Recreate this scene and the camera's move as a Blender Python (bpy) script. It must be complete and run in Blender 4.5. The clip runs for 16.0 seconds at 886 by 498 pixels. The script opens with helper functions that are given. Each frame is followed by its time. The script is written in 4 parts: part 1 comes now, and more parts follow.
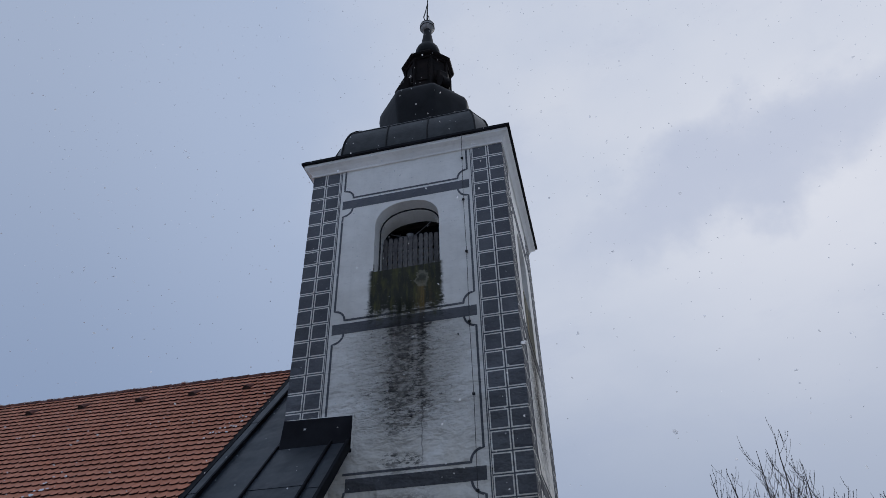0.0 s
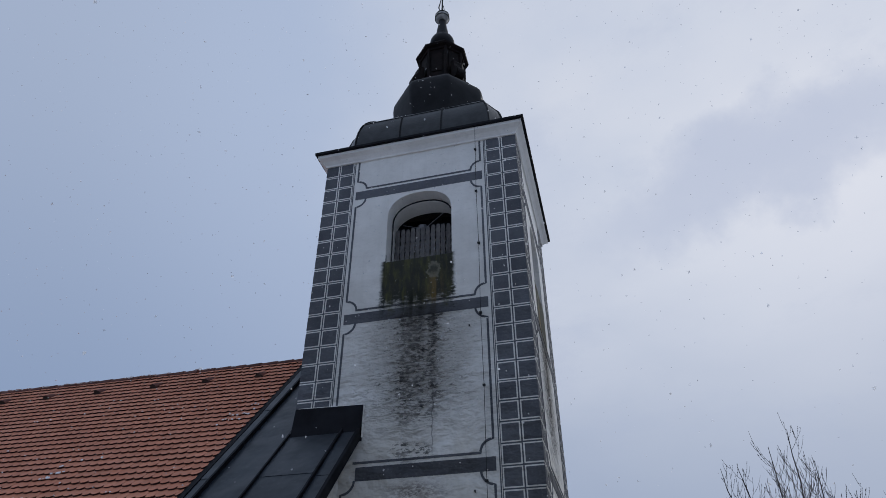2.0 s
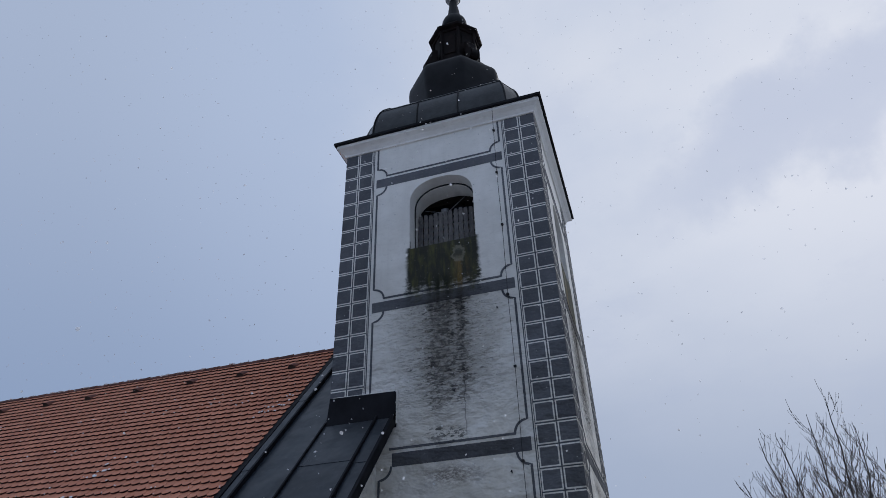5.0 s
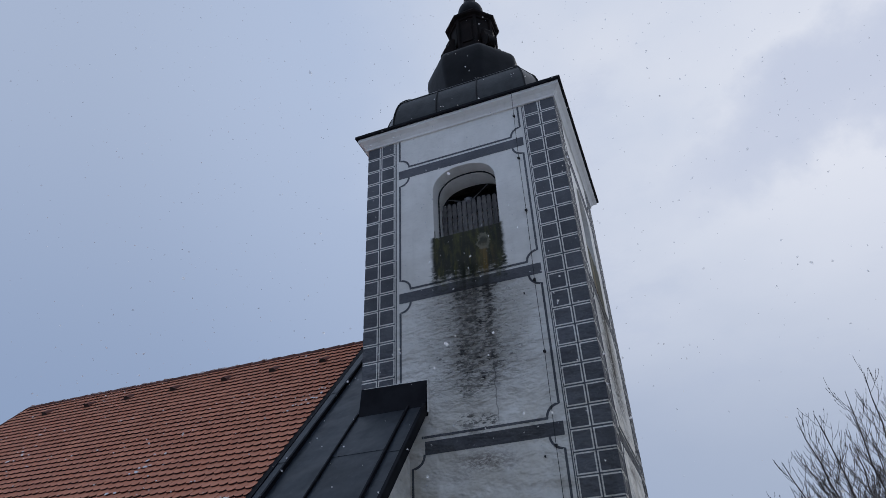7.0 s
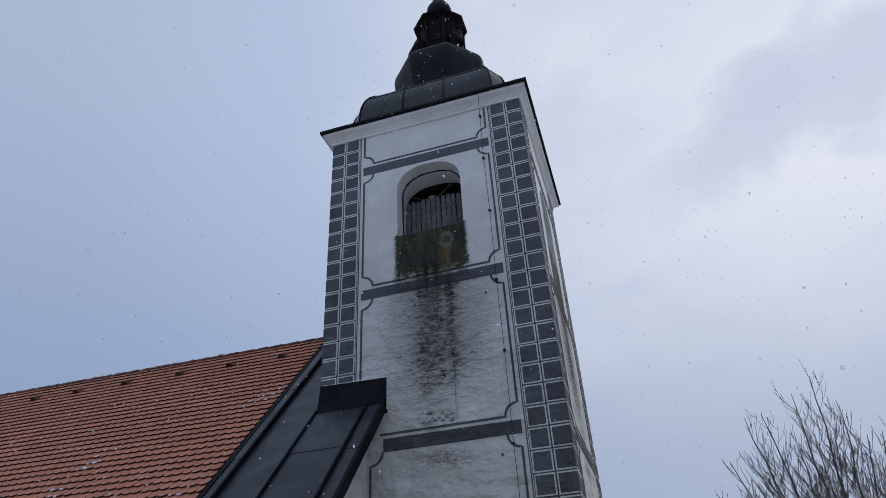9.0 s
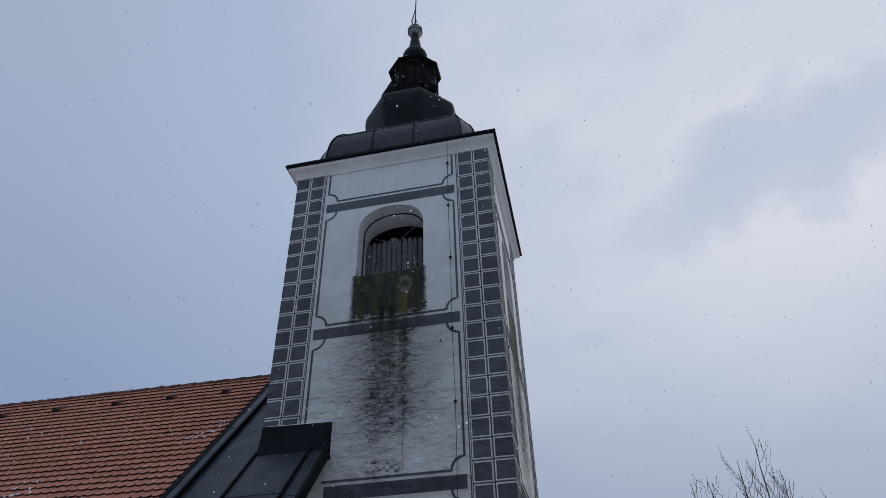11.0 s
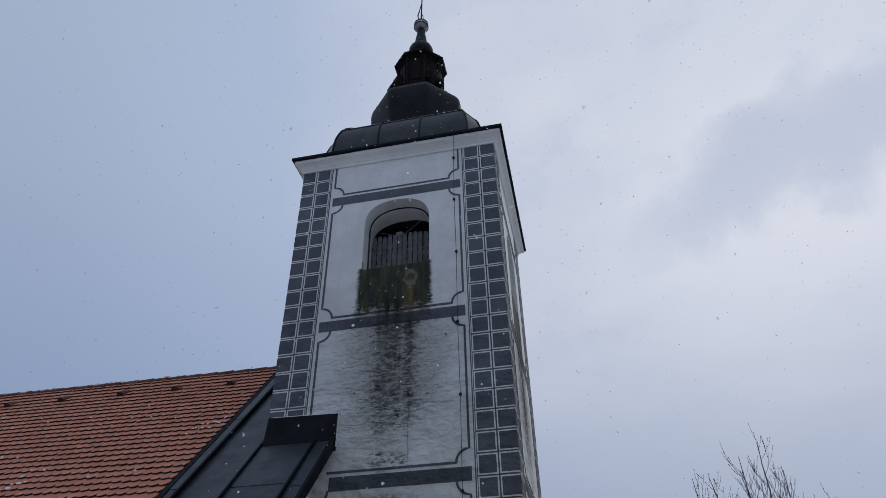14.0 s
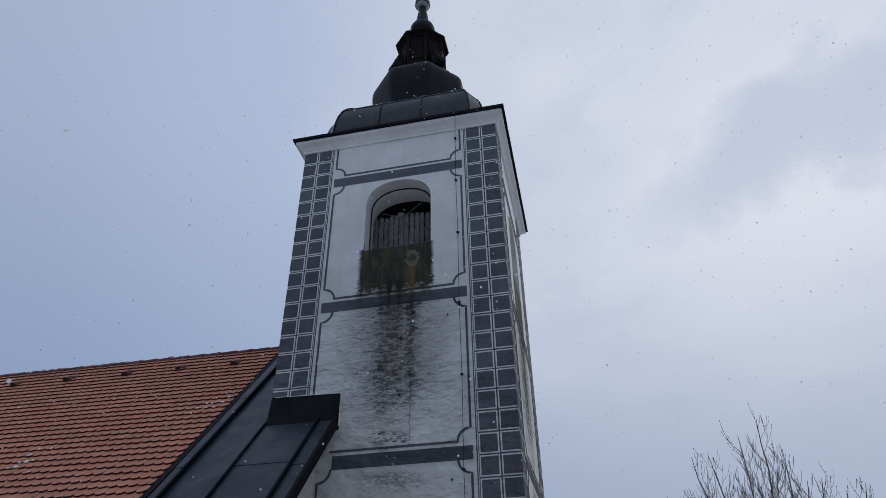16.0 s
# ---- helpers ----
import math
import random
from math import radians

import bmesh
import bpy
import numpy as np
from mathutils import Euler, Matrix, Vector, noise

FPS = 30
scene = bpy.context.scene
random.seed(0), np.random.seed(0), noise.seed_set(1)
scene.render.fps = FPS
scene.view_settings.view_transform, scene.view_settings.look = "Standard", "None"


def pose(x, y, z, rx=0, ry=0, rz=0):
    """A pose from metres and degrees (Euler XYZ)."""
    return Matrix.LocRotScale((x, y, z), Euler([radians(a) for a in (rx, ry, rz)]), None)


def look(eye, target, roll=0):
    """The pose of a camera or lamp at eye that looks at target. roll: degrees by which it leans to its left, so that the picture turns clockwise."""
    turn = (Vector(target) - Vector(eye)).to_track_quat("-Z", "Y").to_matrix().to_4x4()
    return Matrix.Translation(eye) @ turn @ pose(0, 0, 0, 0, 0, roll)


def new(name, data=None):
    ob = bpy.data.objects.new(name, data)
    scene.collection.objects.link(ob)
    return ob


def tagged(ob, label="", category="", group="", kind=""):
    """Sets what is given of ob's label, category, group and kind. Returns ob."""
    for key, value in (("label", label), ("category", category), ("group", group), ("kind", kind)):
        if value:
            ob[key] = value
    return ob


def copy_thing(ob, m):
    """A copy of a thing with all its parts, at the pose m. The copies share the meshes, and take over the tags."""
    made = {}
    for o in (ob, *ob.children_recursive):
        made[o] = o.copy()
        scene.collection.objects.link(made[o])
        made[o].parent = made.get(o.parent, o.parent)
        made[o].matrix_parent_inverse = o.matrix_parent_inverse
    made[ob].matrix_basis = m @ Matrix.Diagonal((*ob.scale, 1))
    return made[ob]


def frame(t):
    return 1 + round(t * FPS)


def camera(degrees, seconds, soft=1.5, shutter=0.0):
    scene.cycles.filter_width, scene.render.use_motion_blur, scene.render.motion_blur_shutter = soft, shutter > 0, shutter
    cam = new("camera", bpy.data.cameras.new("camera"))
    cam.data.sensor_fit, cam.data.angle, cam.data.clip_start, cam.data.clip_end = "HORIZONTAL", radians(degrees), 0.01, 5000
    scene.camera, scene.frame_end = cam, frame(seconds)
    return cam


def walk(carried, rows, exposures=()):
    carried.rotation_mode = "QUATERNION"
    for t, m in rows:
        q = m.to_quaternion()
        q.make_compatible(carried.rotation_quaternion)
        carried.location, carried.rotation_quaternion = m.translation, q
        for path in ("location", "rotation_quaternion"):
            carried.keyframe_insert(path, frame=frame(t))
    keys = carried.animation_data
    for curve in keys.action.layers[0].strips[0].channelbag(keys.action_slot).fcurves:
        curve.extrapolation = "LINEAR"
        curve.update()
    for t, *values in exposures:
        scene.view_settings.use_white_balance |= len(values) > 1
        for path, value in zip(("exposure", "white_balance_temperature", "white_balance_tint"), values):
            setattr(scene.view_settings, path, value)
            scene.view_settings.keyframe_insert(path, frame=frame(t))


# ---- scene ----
# Eye, then yaw to the left of +y, pitch up and roll, in degrees.
ROWS = [
    (0.0, 0.887, -8.957, 1.602, 13.05, 35.78, -1.63),
    (0.5, 0.904, -8.956, 1.617, 13.76, 35.97, -1.41),
    (1.0, 0.892, -8.965, 1.601, 13.45, 35.06, -0.96),
    (1.5, 0.891, -8.960, 1.623, 13.82, 35.29, -1.03),
    (2.0, 0.909, -8.963, 1.595, 14.49, 35.03, -0.18),
    (2.5, 0.884, -8.984, 1.537, 15.46, 34.44, -0.02),
    (3.0, 0.904, -8.945, 1.567, 17.66, 33.32, 0.28),
    (3.5, 0.862, -8.972, 1.577, 17.68, 32.37, -2.52),
    (4.0, 0.830, -8.959, 1.568, 19.11, 33.76, -3.99),
    (4.5, 0.858, -8.953, 1.609, 18.03, 34.24, -1.65),
    (4.7, 0.893, -8.964, 1.616, 16.99, 34.00, -1.86),
    (6.8, 0.882, -8.968, 1.594, 19.02, 32.54, -2.47),
    (7.0, 0.890, -8.933, 1.567, 19.69, 32.99, -2.70),
    (7.5, 0.857, -8.923, 1.536, 21.09, 31.26, -2.18),
    (8.0, 0.865, -8.951, 1.555, 19.89, 31.95, -2.57),
    (8.5, 0.893, -8.955, 1.546, 17.55, 32.23, -2.76),
    (9.0, 0.875, -8.942, 1.547, 15.74, 32.72, -3.40),
    (9.5, 0.892, -8.931, 1.615, 15.44, 33.80, -3.18),
    (10.0, 0.888, -8.946, 1.689, 15.28, 35.43, -1.44),
    (10.2, 0.915, -8.907, 1.671, 13.11, 35.94, -2.04),
    (12.3, 0.855, -8.906, 1.662, 11.01, 36.15, -1.59),
    (12.5, 0.830, -8.937, 1.644, 11.37, 35.21, -1.87),
    (13.0, 0.794, -8.961, 1.643, 11.88, 35.12, -1.99),
    (13.5, 0.813, -8.928, 1.618, 11.54, 36.27, -0.86),
    (14.0, 0.833, -8.938, 1.613, 11.62, 35.76, -1.07),
    (14.5, 0.839, -8.950, 1.625, 12.32, 35.57, -0.77),
    (15.0, 0.835, -8.973, 1.618, 12.08, 34.66, -1.23),
    (15.5, 0.839, -8.970, 1.597, 12.16, 34.49, -1.45),
    (16.0, 0.845, -8.956, 1.619, 11.88, 34.01, -0.96),
]


def view(x, y, z, yaw, pitch, roll):
    a, b = radians(yaw), radians(pitch)
    eye = Vector((x, y, z))
    return look(eye, eye + 10 * Vector((-math.sin(a) * math.cos(b), math.cos(a) * math.cos(b), math.sin(b))), roll)


cam = camera(68.37, 16.0, soft=0.4)
walk(cam, [(r[0], view(*r[1:])) for r in ROWS], [(0.0, -0.03), (4.7, 0.05), (6.8, 0.08), (9.0, 0.12), (10.2, -0.05), (12.3, -0.05), (16.0, 0.02)])

# ---------------------------------------------------------------- light
SUN = Vector((0.40, 0.74, 0.54)).normalized()


def node(nt, kind, ins=None, **props):
    n = nt.nodes.new("ShaderNode" + kind)
    for k, v in props.items():
        setattr(n, k, v)
    for k, v in (ins or {}).items():
        if hasattr(v, "is_output"):
            nt.links.new(v, n.inputs[k])
        else:
            n.inputs[k].default_value = v
    return n


def calc(nt, op, a, b=0.0, c=0.0, clamp=False):
    n = node(nt, "Math", {0: a, 1: b, 2: c}, operation=op)
    n.use_clamp = clamp
    return n.outputs[0]


def rise(nt, x, lo, hi):
    """0 below lo, 1 above hi, smooth between."""
    n = node(nt, "MapRange", {0: x, 1: lo, 2: hi}, interpolation_type="SMOOTHSTEP")
    return n.outputs[0]


def blend(nt, f, a, b, mode="MIX"):
    n = node(nt, "MixRGB", {0: f, 1: a, 2: b}, blend_type=mode)
    return n.outputs[0]


def fuzz(nt, vec, scale, detail=4.0, rough=0.55):
    return node(nt, "TexNoise", {"Vector": vec, "Scale": scale, "Detail": detail, "Roughness": rough}).outputs[0]


def stretch(nt, vec, sx, sy, sz):
    return node(nt, "VectorMath", {0: vec, 1: (sx, sy, sz)}, operation="MULTIPLY").outputs[0]


def grey(v):
    return (v, v, v, 1)


def make_world():
    w = bpy.data.worlds.new("overcast_sky")
    scene.world = w
    w.use_nodes = True
    nt = w.node_tree
    nt.nodes.clear()
    d = node(nt, "TexCoord").outputs["Generated"]
    sky = node(nt, "TexSky", sky_type="NISHITA", sun_disc=False, sun_elevation=math.asin(SUN.z), sun_rotation=math.atan2(SUN.x, SUN.y))
    sky_c = blend(nt, 1.0, sky.outputs[0], grey(0.085), "MULTIPLY")
    toward = node(nt, "VectorMath", {0: d, 1: tuple(SUN)}, operation="DOT_PRODUCT").outputs["Value"]
    up = node(nt, "SeparateXYZ", {0: d}).outputs[2]
    broad = calc(nt, "SUBTRACT", fuzz(nt, stretch(nt, d, 1, 1, 1.6), 2.3, 5, 0.5), 0.5)
    fine = calc(nt, "SUBTRACT", fuzz(nt, stretch(nt, d, 1, 1, 2.2), 6.0, 5, 0.5), 0.5)
    t = calc(nt, "ADD", toward, calc(nt, "ADD", calc(nt, "MULTIPLY", broad, 0.5), calc(nt, "MULTIPLY", fine, 0.10)))
    glow = calc(nt, "MULTIPLY", rise(nt, t, 0.62, 1.06), rise(nt, up, 0.10, 0.62))
    low = blend(nt, rise(nt, toward, 0.45, 0.9), (0.275, 0.365, 0.555, 1), (0.325, 0.39, 0.53, 1))
    base = blend(nt, rise(nt, up, 0.2, 0.78), low, (0.425, 0.51, 0.685, 1))
    cloud = blend(nt, glow, base, (0.67, 0.707, 0.80, 1))
    cloud = node(nt, "VectorMath", {0: cloud, "Scale": calc(nt, "ADD", calc(nt, "MULTIPLY", rise(nt, toward, 0.38, 0.70), 0.10), 0.91)}, operation="SCALE").outputs[0]
    cloud = blend(nt, 0.94, sky_c, cloud)
    bg = node(nt, "Background", {0: cloud, 1: 1.0})
    node(nt, "OutputWorld", {0: bg.outputs[0]})


make_world()


def cloud_bank():
    """A darker wisp of cloud on a far dome, drifting."""
    m = bpy.data.materials.new("thin_cloud")
    m.use_nodes = True
    nt = m.node_tree
    nt.nodes.clear()
    p = node(nt, "TexCoord").outputs["Object"]
    d = node(nt, "VectorMath", {0: p}, operation="NORMALIZE").outputs[0]
    mid = Vector((0.337, 0.709, 0.62)).normalized()
    along = Vector((0.433, 0.644, 0.631)) - Vector((0.191, 0.775, 0.602))
    along = (along - mid * along.dot(mid)).normalized()
    side = mid.cross(along)
    a = node(nt, "VectorMath", {0: d, 1: tuple(along)}, operation="DOT_PRODUCT").outputs["Value"]
    b = node(nt, "VectorMath", {0: d, 1: tuple(side)}, operation="DOT_PRODUCT").outputs["Value"]
    n = calc(nt, "MULTIPLY", calc(nt, "SUBTRACT", fuzz(nt, d, 7.0, 6, 0.55), 0.5), 0.22)
    r = calc(nt, "ADD", calc(nt, "POWER", calc(nt, "DIVIDE", a, 0.30), 2.0), calc(nt, "POWER", calc(nt, "DIVIDE", calc(nt, "ADD", b, n), 0.085), 2.0))
    veil = calc(nt, "MULTIPLY", rise(nt, r, 1.15, 0.0), 0.56)
    wisps = calc(nt, "MULTIPLY", rise(nt, fuzz(nt, stretch(nt, d, 1, 1, 2), 5.0, 6, 0.6), 0.5, 0.72), 0.22)
    edge = rise(nt, calc(nt, "SUBTRACT", node(nt, "VectorMath", {0: d, 1: tuple(mid)}, operation="DOT_PRODUCT").outputs["Value"], 0.0), 0.80, 0.93)
    f = calc(nt, "MULTIPLY", calc(nt, "MAXIMUM", veil, wisps), edge)
    mix = node(nt, "MixShader", {0: f, 1: node(nt, "BsdfTransparent").outputs[0], 2: node(nt, "Emission", {0: (0.40, 0.465, 0.635, 1), 1: 1.0}).outputs[0]})
    node(nt, "OutputMaterial", {0: mix.outputs[0]})
    m.cycles.emission_sampling = "NONE"
    bm = bmesh.new()
    bmesh.ops.create_uvsphere(bm, u_segments=48, v_segments=24, radius=2000)
    bmesh.ops.delete(bm, geom=[v for v in bm.verts if v.co.z < 150 or v.co.normalized().dot(mid) < 0.72], context="VERTS")
    for fc in bm.faces:
        fc.smooth = True
    me = bpy.data.meshes.new("cloud_backdrop")
    bm.to_mesh(me)
    bm.free()
    me.materials.append(m)
    return tagged(new("cloud_backdrop", me), "thin grey-blue cloud drifting across the overcast sky", "cloud", kind="structure")


CLOUD = cloud_bank()
sun = new("sun", bpy.data.lights.new("sun", "SUN"))
sun.data.energy, sun.data.angle, sun.data.color = 0.8, radians(25), (1, 0.98, 0.95)
sun.matrix_world = look(SUN * 50, (0, 0, 0))

# ---------------------------------------------------------------- materials


def material(name):
    m = bpy.data.materials.new(name)
    m.use_nodes = True
    nt = m.node_tree
    nt.nodes.clear()
    bsdf = node(nt, "BsdfPrincipled")
    node(nt, "OutputMaterial", {0: bsdf.outputs[0]})
    pos = node(nt, "NewGeometry").outputs["Position"]
    return m, nt, bsdf, pos


def setin(nt, bsdf, **ins):
    names = dict(color="Base Color", rough="Roughness", metal="Metallic", normal="Normal", spec="Specular IOR Level", alpha="Alpha")
    for k, v in ins.items():
        s = bsdf.inputs[names[k]]
        if hasattr(v, "is_output"):
            nt.links.new(v, s)
        else:
            s.default_value = v


def bump(nt, height, strength, distance=0.02):
    return node(nt, "Bump", {"Height": height, "Strength": strength, "Distance": distance}).outputs[0]


def hill(nt, x, centre, width):
    """A bell curve of height 1."""
    q = calc(nt, "DIVIDE", calc(nt, "SUBTRACT", x, centre), width)
    return calc(nt, "POWER", 2.71828, calc(nt, "MULTIPLY", calc(nt, "MULTIPLY", q, q), -1.0))


def times(nt, *fs):
    out = fs[0]
    for f in fs[1:]:
        out = calc(nt, "MULTIPLY", out, f)
    return out


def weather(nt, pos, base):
    """Rain stains, painted ripple shade and moss under the bell openings, on a base colour; returns the colour, the
    zone of washed-out plaster, its ripples and the moss.
    """
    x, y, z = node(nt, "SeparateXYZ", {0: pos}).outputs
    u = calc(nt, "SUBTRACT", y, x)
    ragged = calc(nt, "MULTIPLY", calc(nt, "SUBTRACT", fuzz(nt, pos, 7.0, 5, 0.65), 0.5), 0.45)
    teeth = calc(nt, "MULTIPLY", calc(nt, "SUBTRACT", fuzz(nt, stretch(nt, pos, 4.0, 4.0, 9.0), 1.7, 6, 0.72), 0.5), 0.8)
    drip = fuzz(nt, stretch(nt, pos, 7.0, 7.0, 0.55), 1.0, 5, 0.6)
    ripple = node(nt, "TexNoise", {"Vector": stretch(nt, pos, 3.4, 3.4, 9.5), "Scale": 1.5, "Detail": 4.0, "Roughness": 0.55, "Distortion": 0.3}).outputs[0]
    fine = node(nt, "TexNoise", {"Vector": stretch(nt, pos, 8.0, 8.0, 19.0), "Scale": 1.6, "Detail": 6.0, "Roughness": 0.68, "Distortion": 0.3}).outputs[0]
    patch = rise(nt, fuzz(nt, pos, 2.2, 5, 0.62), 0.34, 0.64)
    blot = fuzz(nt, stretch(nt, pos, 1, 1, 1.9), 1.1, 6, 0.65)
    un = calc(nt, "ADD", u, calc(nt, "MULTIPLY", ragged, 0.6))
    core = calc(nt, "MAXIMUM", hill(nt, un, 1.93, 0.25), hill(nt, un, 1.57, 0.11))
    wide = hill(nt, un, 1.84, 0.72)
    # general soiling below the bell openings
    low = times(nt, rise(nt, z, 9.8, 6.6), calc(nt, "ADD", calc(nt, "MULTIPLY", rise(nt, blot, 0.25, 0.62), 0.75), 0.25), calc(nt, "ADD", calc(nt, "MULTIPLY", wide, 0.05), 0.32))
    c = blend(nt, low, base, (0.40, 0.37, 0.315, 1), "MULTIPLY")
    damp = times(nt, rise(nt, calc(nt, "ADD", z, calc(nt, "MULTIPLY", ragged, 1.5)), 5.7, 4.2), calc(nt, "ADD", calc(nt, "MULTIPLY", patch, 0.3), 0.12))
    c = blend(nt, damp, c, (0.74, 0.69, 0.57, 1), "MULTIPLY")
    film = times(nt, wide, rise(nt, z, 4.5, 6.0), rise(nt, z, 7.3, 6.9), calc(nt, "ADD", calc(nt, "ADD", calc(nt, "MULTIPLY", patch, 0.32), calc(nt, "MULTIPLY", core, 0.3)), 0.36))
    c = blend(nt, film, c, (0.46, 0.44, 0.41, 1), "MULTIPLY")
    # stain in the plaster, with the shade of its ripples painted in as dark dabs
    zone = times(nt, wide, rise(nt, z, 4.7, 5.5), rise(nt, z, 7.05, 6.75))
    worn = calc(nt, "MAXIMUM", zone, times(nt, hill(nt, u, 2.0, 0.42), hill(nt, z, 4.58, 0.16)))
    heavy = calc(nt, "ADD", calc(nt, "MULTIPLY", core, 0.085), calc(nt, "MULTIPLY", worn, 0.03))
    stain_shade = times(nt, rise(nt, worn, 0.12, 0.5), calc(nt, "ADD", calc(nt, "MULTIPLY", patch, 0.65), 0.35), rise(nt, calc(nt, "ADD", calc(nt, "ADD", calc(nt, "MULTIPLY", ripple, 0.42), calc(nt, "MULTIPLY", fine, 0.58)), heavy), 0.555, 0.645))
    c = blend(nt, calc(nt, "MULTIPLY", stain_shade, 0.92), c, (0.032, 0.031, 0.030, 1))
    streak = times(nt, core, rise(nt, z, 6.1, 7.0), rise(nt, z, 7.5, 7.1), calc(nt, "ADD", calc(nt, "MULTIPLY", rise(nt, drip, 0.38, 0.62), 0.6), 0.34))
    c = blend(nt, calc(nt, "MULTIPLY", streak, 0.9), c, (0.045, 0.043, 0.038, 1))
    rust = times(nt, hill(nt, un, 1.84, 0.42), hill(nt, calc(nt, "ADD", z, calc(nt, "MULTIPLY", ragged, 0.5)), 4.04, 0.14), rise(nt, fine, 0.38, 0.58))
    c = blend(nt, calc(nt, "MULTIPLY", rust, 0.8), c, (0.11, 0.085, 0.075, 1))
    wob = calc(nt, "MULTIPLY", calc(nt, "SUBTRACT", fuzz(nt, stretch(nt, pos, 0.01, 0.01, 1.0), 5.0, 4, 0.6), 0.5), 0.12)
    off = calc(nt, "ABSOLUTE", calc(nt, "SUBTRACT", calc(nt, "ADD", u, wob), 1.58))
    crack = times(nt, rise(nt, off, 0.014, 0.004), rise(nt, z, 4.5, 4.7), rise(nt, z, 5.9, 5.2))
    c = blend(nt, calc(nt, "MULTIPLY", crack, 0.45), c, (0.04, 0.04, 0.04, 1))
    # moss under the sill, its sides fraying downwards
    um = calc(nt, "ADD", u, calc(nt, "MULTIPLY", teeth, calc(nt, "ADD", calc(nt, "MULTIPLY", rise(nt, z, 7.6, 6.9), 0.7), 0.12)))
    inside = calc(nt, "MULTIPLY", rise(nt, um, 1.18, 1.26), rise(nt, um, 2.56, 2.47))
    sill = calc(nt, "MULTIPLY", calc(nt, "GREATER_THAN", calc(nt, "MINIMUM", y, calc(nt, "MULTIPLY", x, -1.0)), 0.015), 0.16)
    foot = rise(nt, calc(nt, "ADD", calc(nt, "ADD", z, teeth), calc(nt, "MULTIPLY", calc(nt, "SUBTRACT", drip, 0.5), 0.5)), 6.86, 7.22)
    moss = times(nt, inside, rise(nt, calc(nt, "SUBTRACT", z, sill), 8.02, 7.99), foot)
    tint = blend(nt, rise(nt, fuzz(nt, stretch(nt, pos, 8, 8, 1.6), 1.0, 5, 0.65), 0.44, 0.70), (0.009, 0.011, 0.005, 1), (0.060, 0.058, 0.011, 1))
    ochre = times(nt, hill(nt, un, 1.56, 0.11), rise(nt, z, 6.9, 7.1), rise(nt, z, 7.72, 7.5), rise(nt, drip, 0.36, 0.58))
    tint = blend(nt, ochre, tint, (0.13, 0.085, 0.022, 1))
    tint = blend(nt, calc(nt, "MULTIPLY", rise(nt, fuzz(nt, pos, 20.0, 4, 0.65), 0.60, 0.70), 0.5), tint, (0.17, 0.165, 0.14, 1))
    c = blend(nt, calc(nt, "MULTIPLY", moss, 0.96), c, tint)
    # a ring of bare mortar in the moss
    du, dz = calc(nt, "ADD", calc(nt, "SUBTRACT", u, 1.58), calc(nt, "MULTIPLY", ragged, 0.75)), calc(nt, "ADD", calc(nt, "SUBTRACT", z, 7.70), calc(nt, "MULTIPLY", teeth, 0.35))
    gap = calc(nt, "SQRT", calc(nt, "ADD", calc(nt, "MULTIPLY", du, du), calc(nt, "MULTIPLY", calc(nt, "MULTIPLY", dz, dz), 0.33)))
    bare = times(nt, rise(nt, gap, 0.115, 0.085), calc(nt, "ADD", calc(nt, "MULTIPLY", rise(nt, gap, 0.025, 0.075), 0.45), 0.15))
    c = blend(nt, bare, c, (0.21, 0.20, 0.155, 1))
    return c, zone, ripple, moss


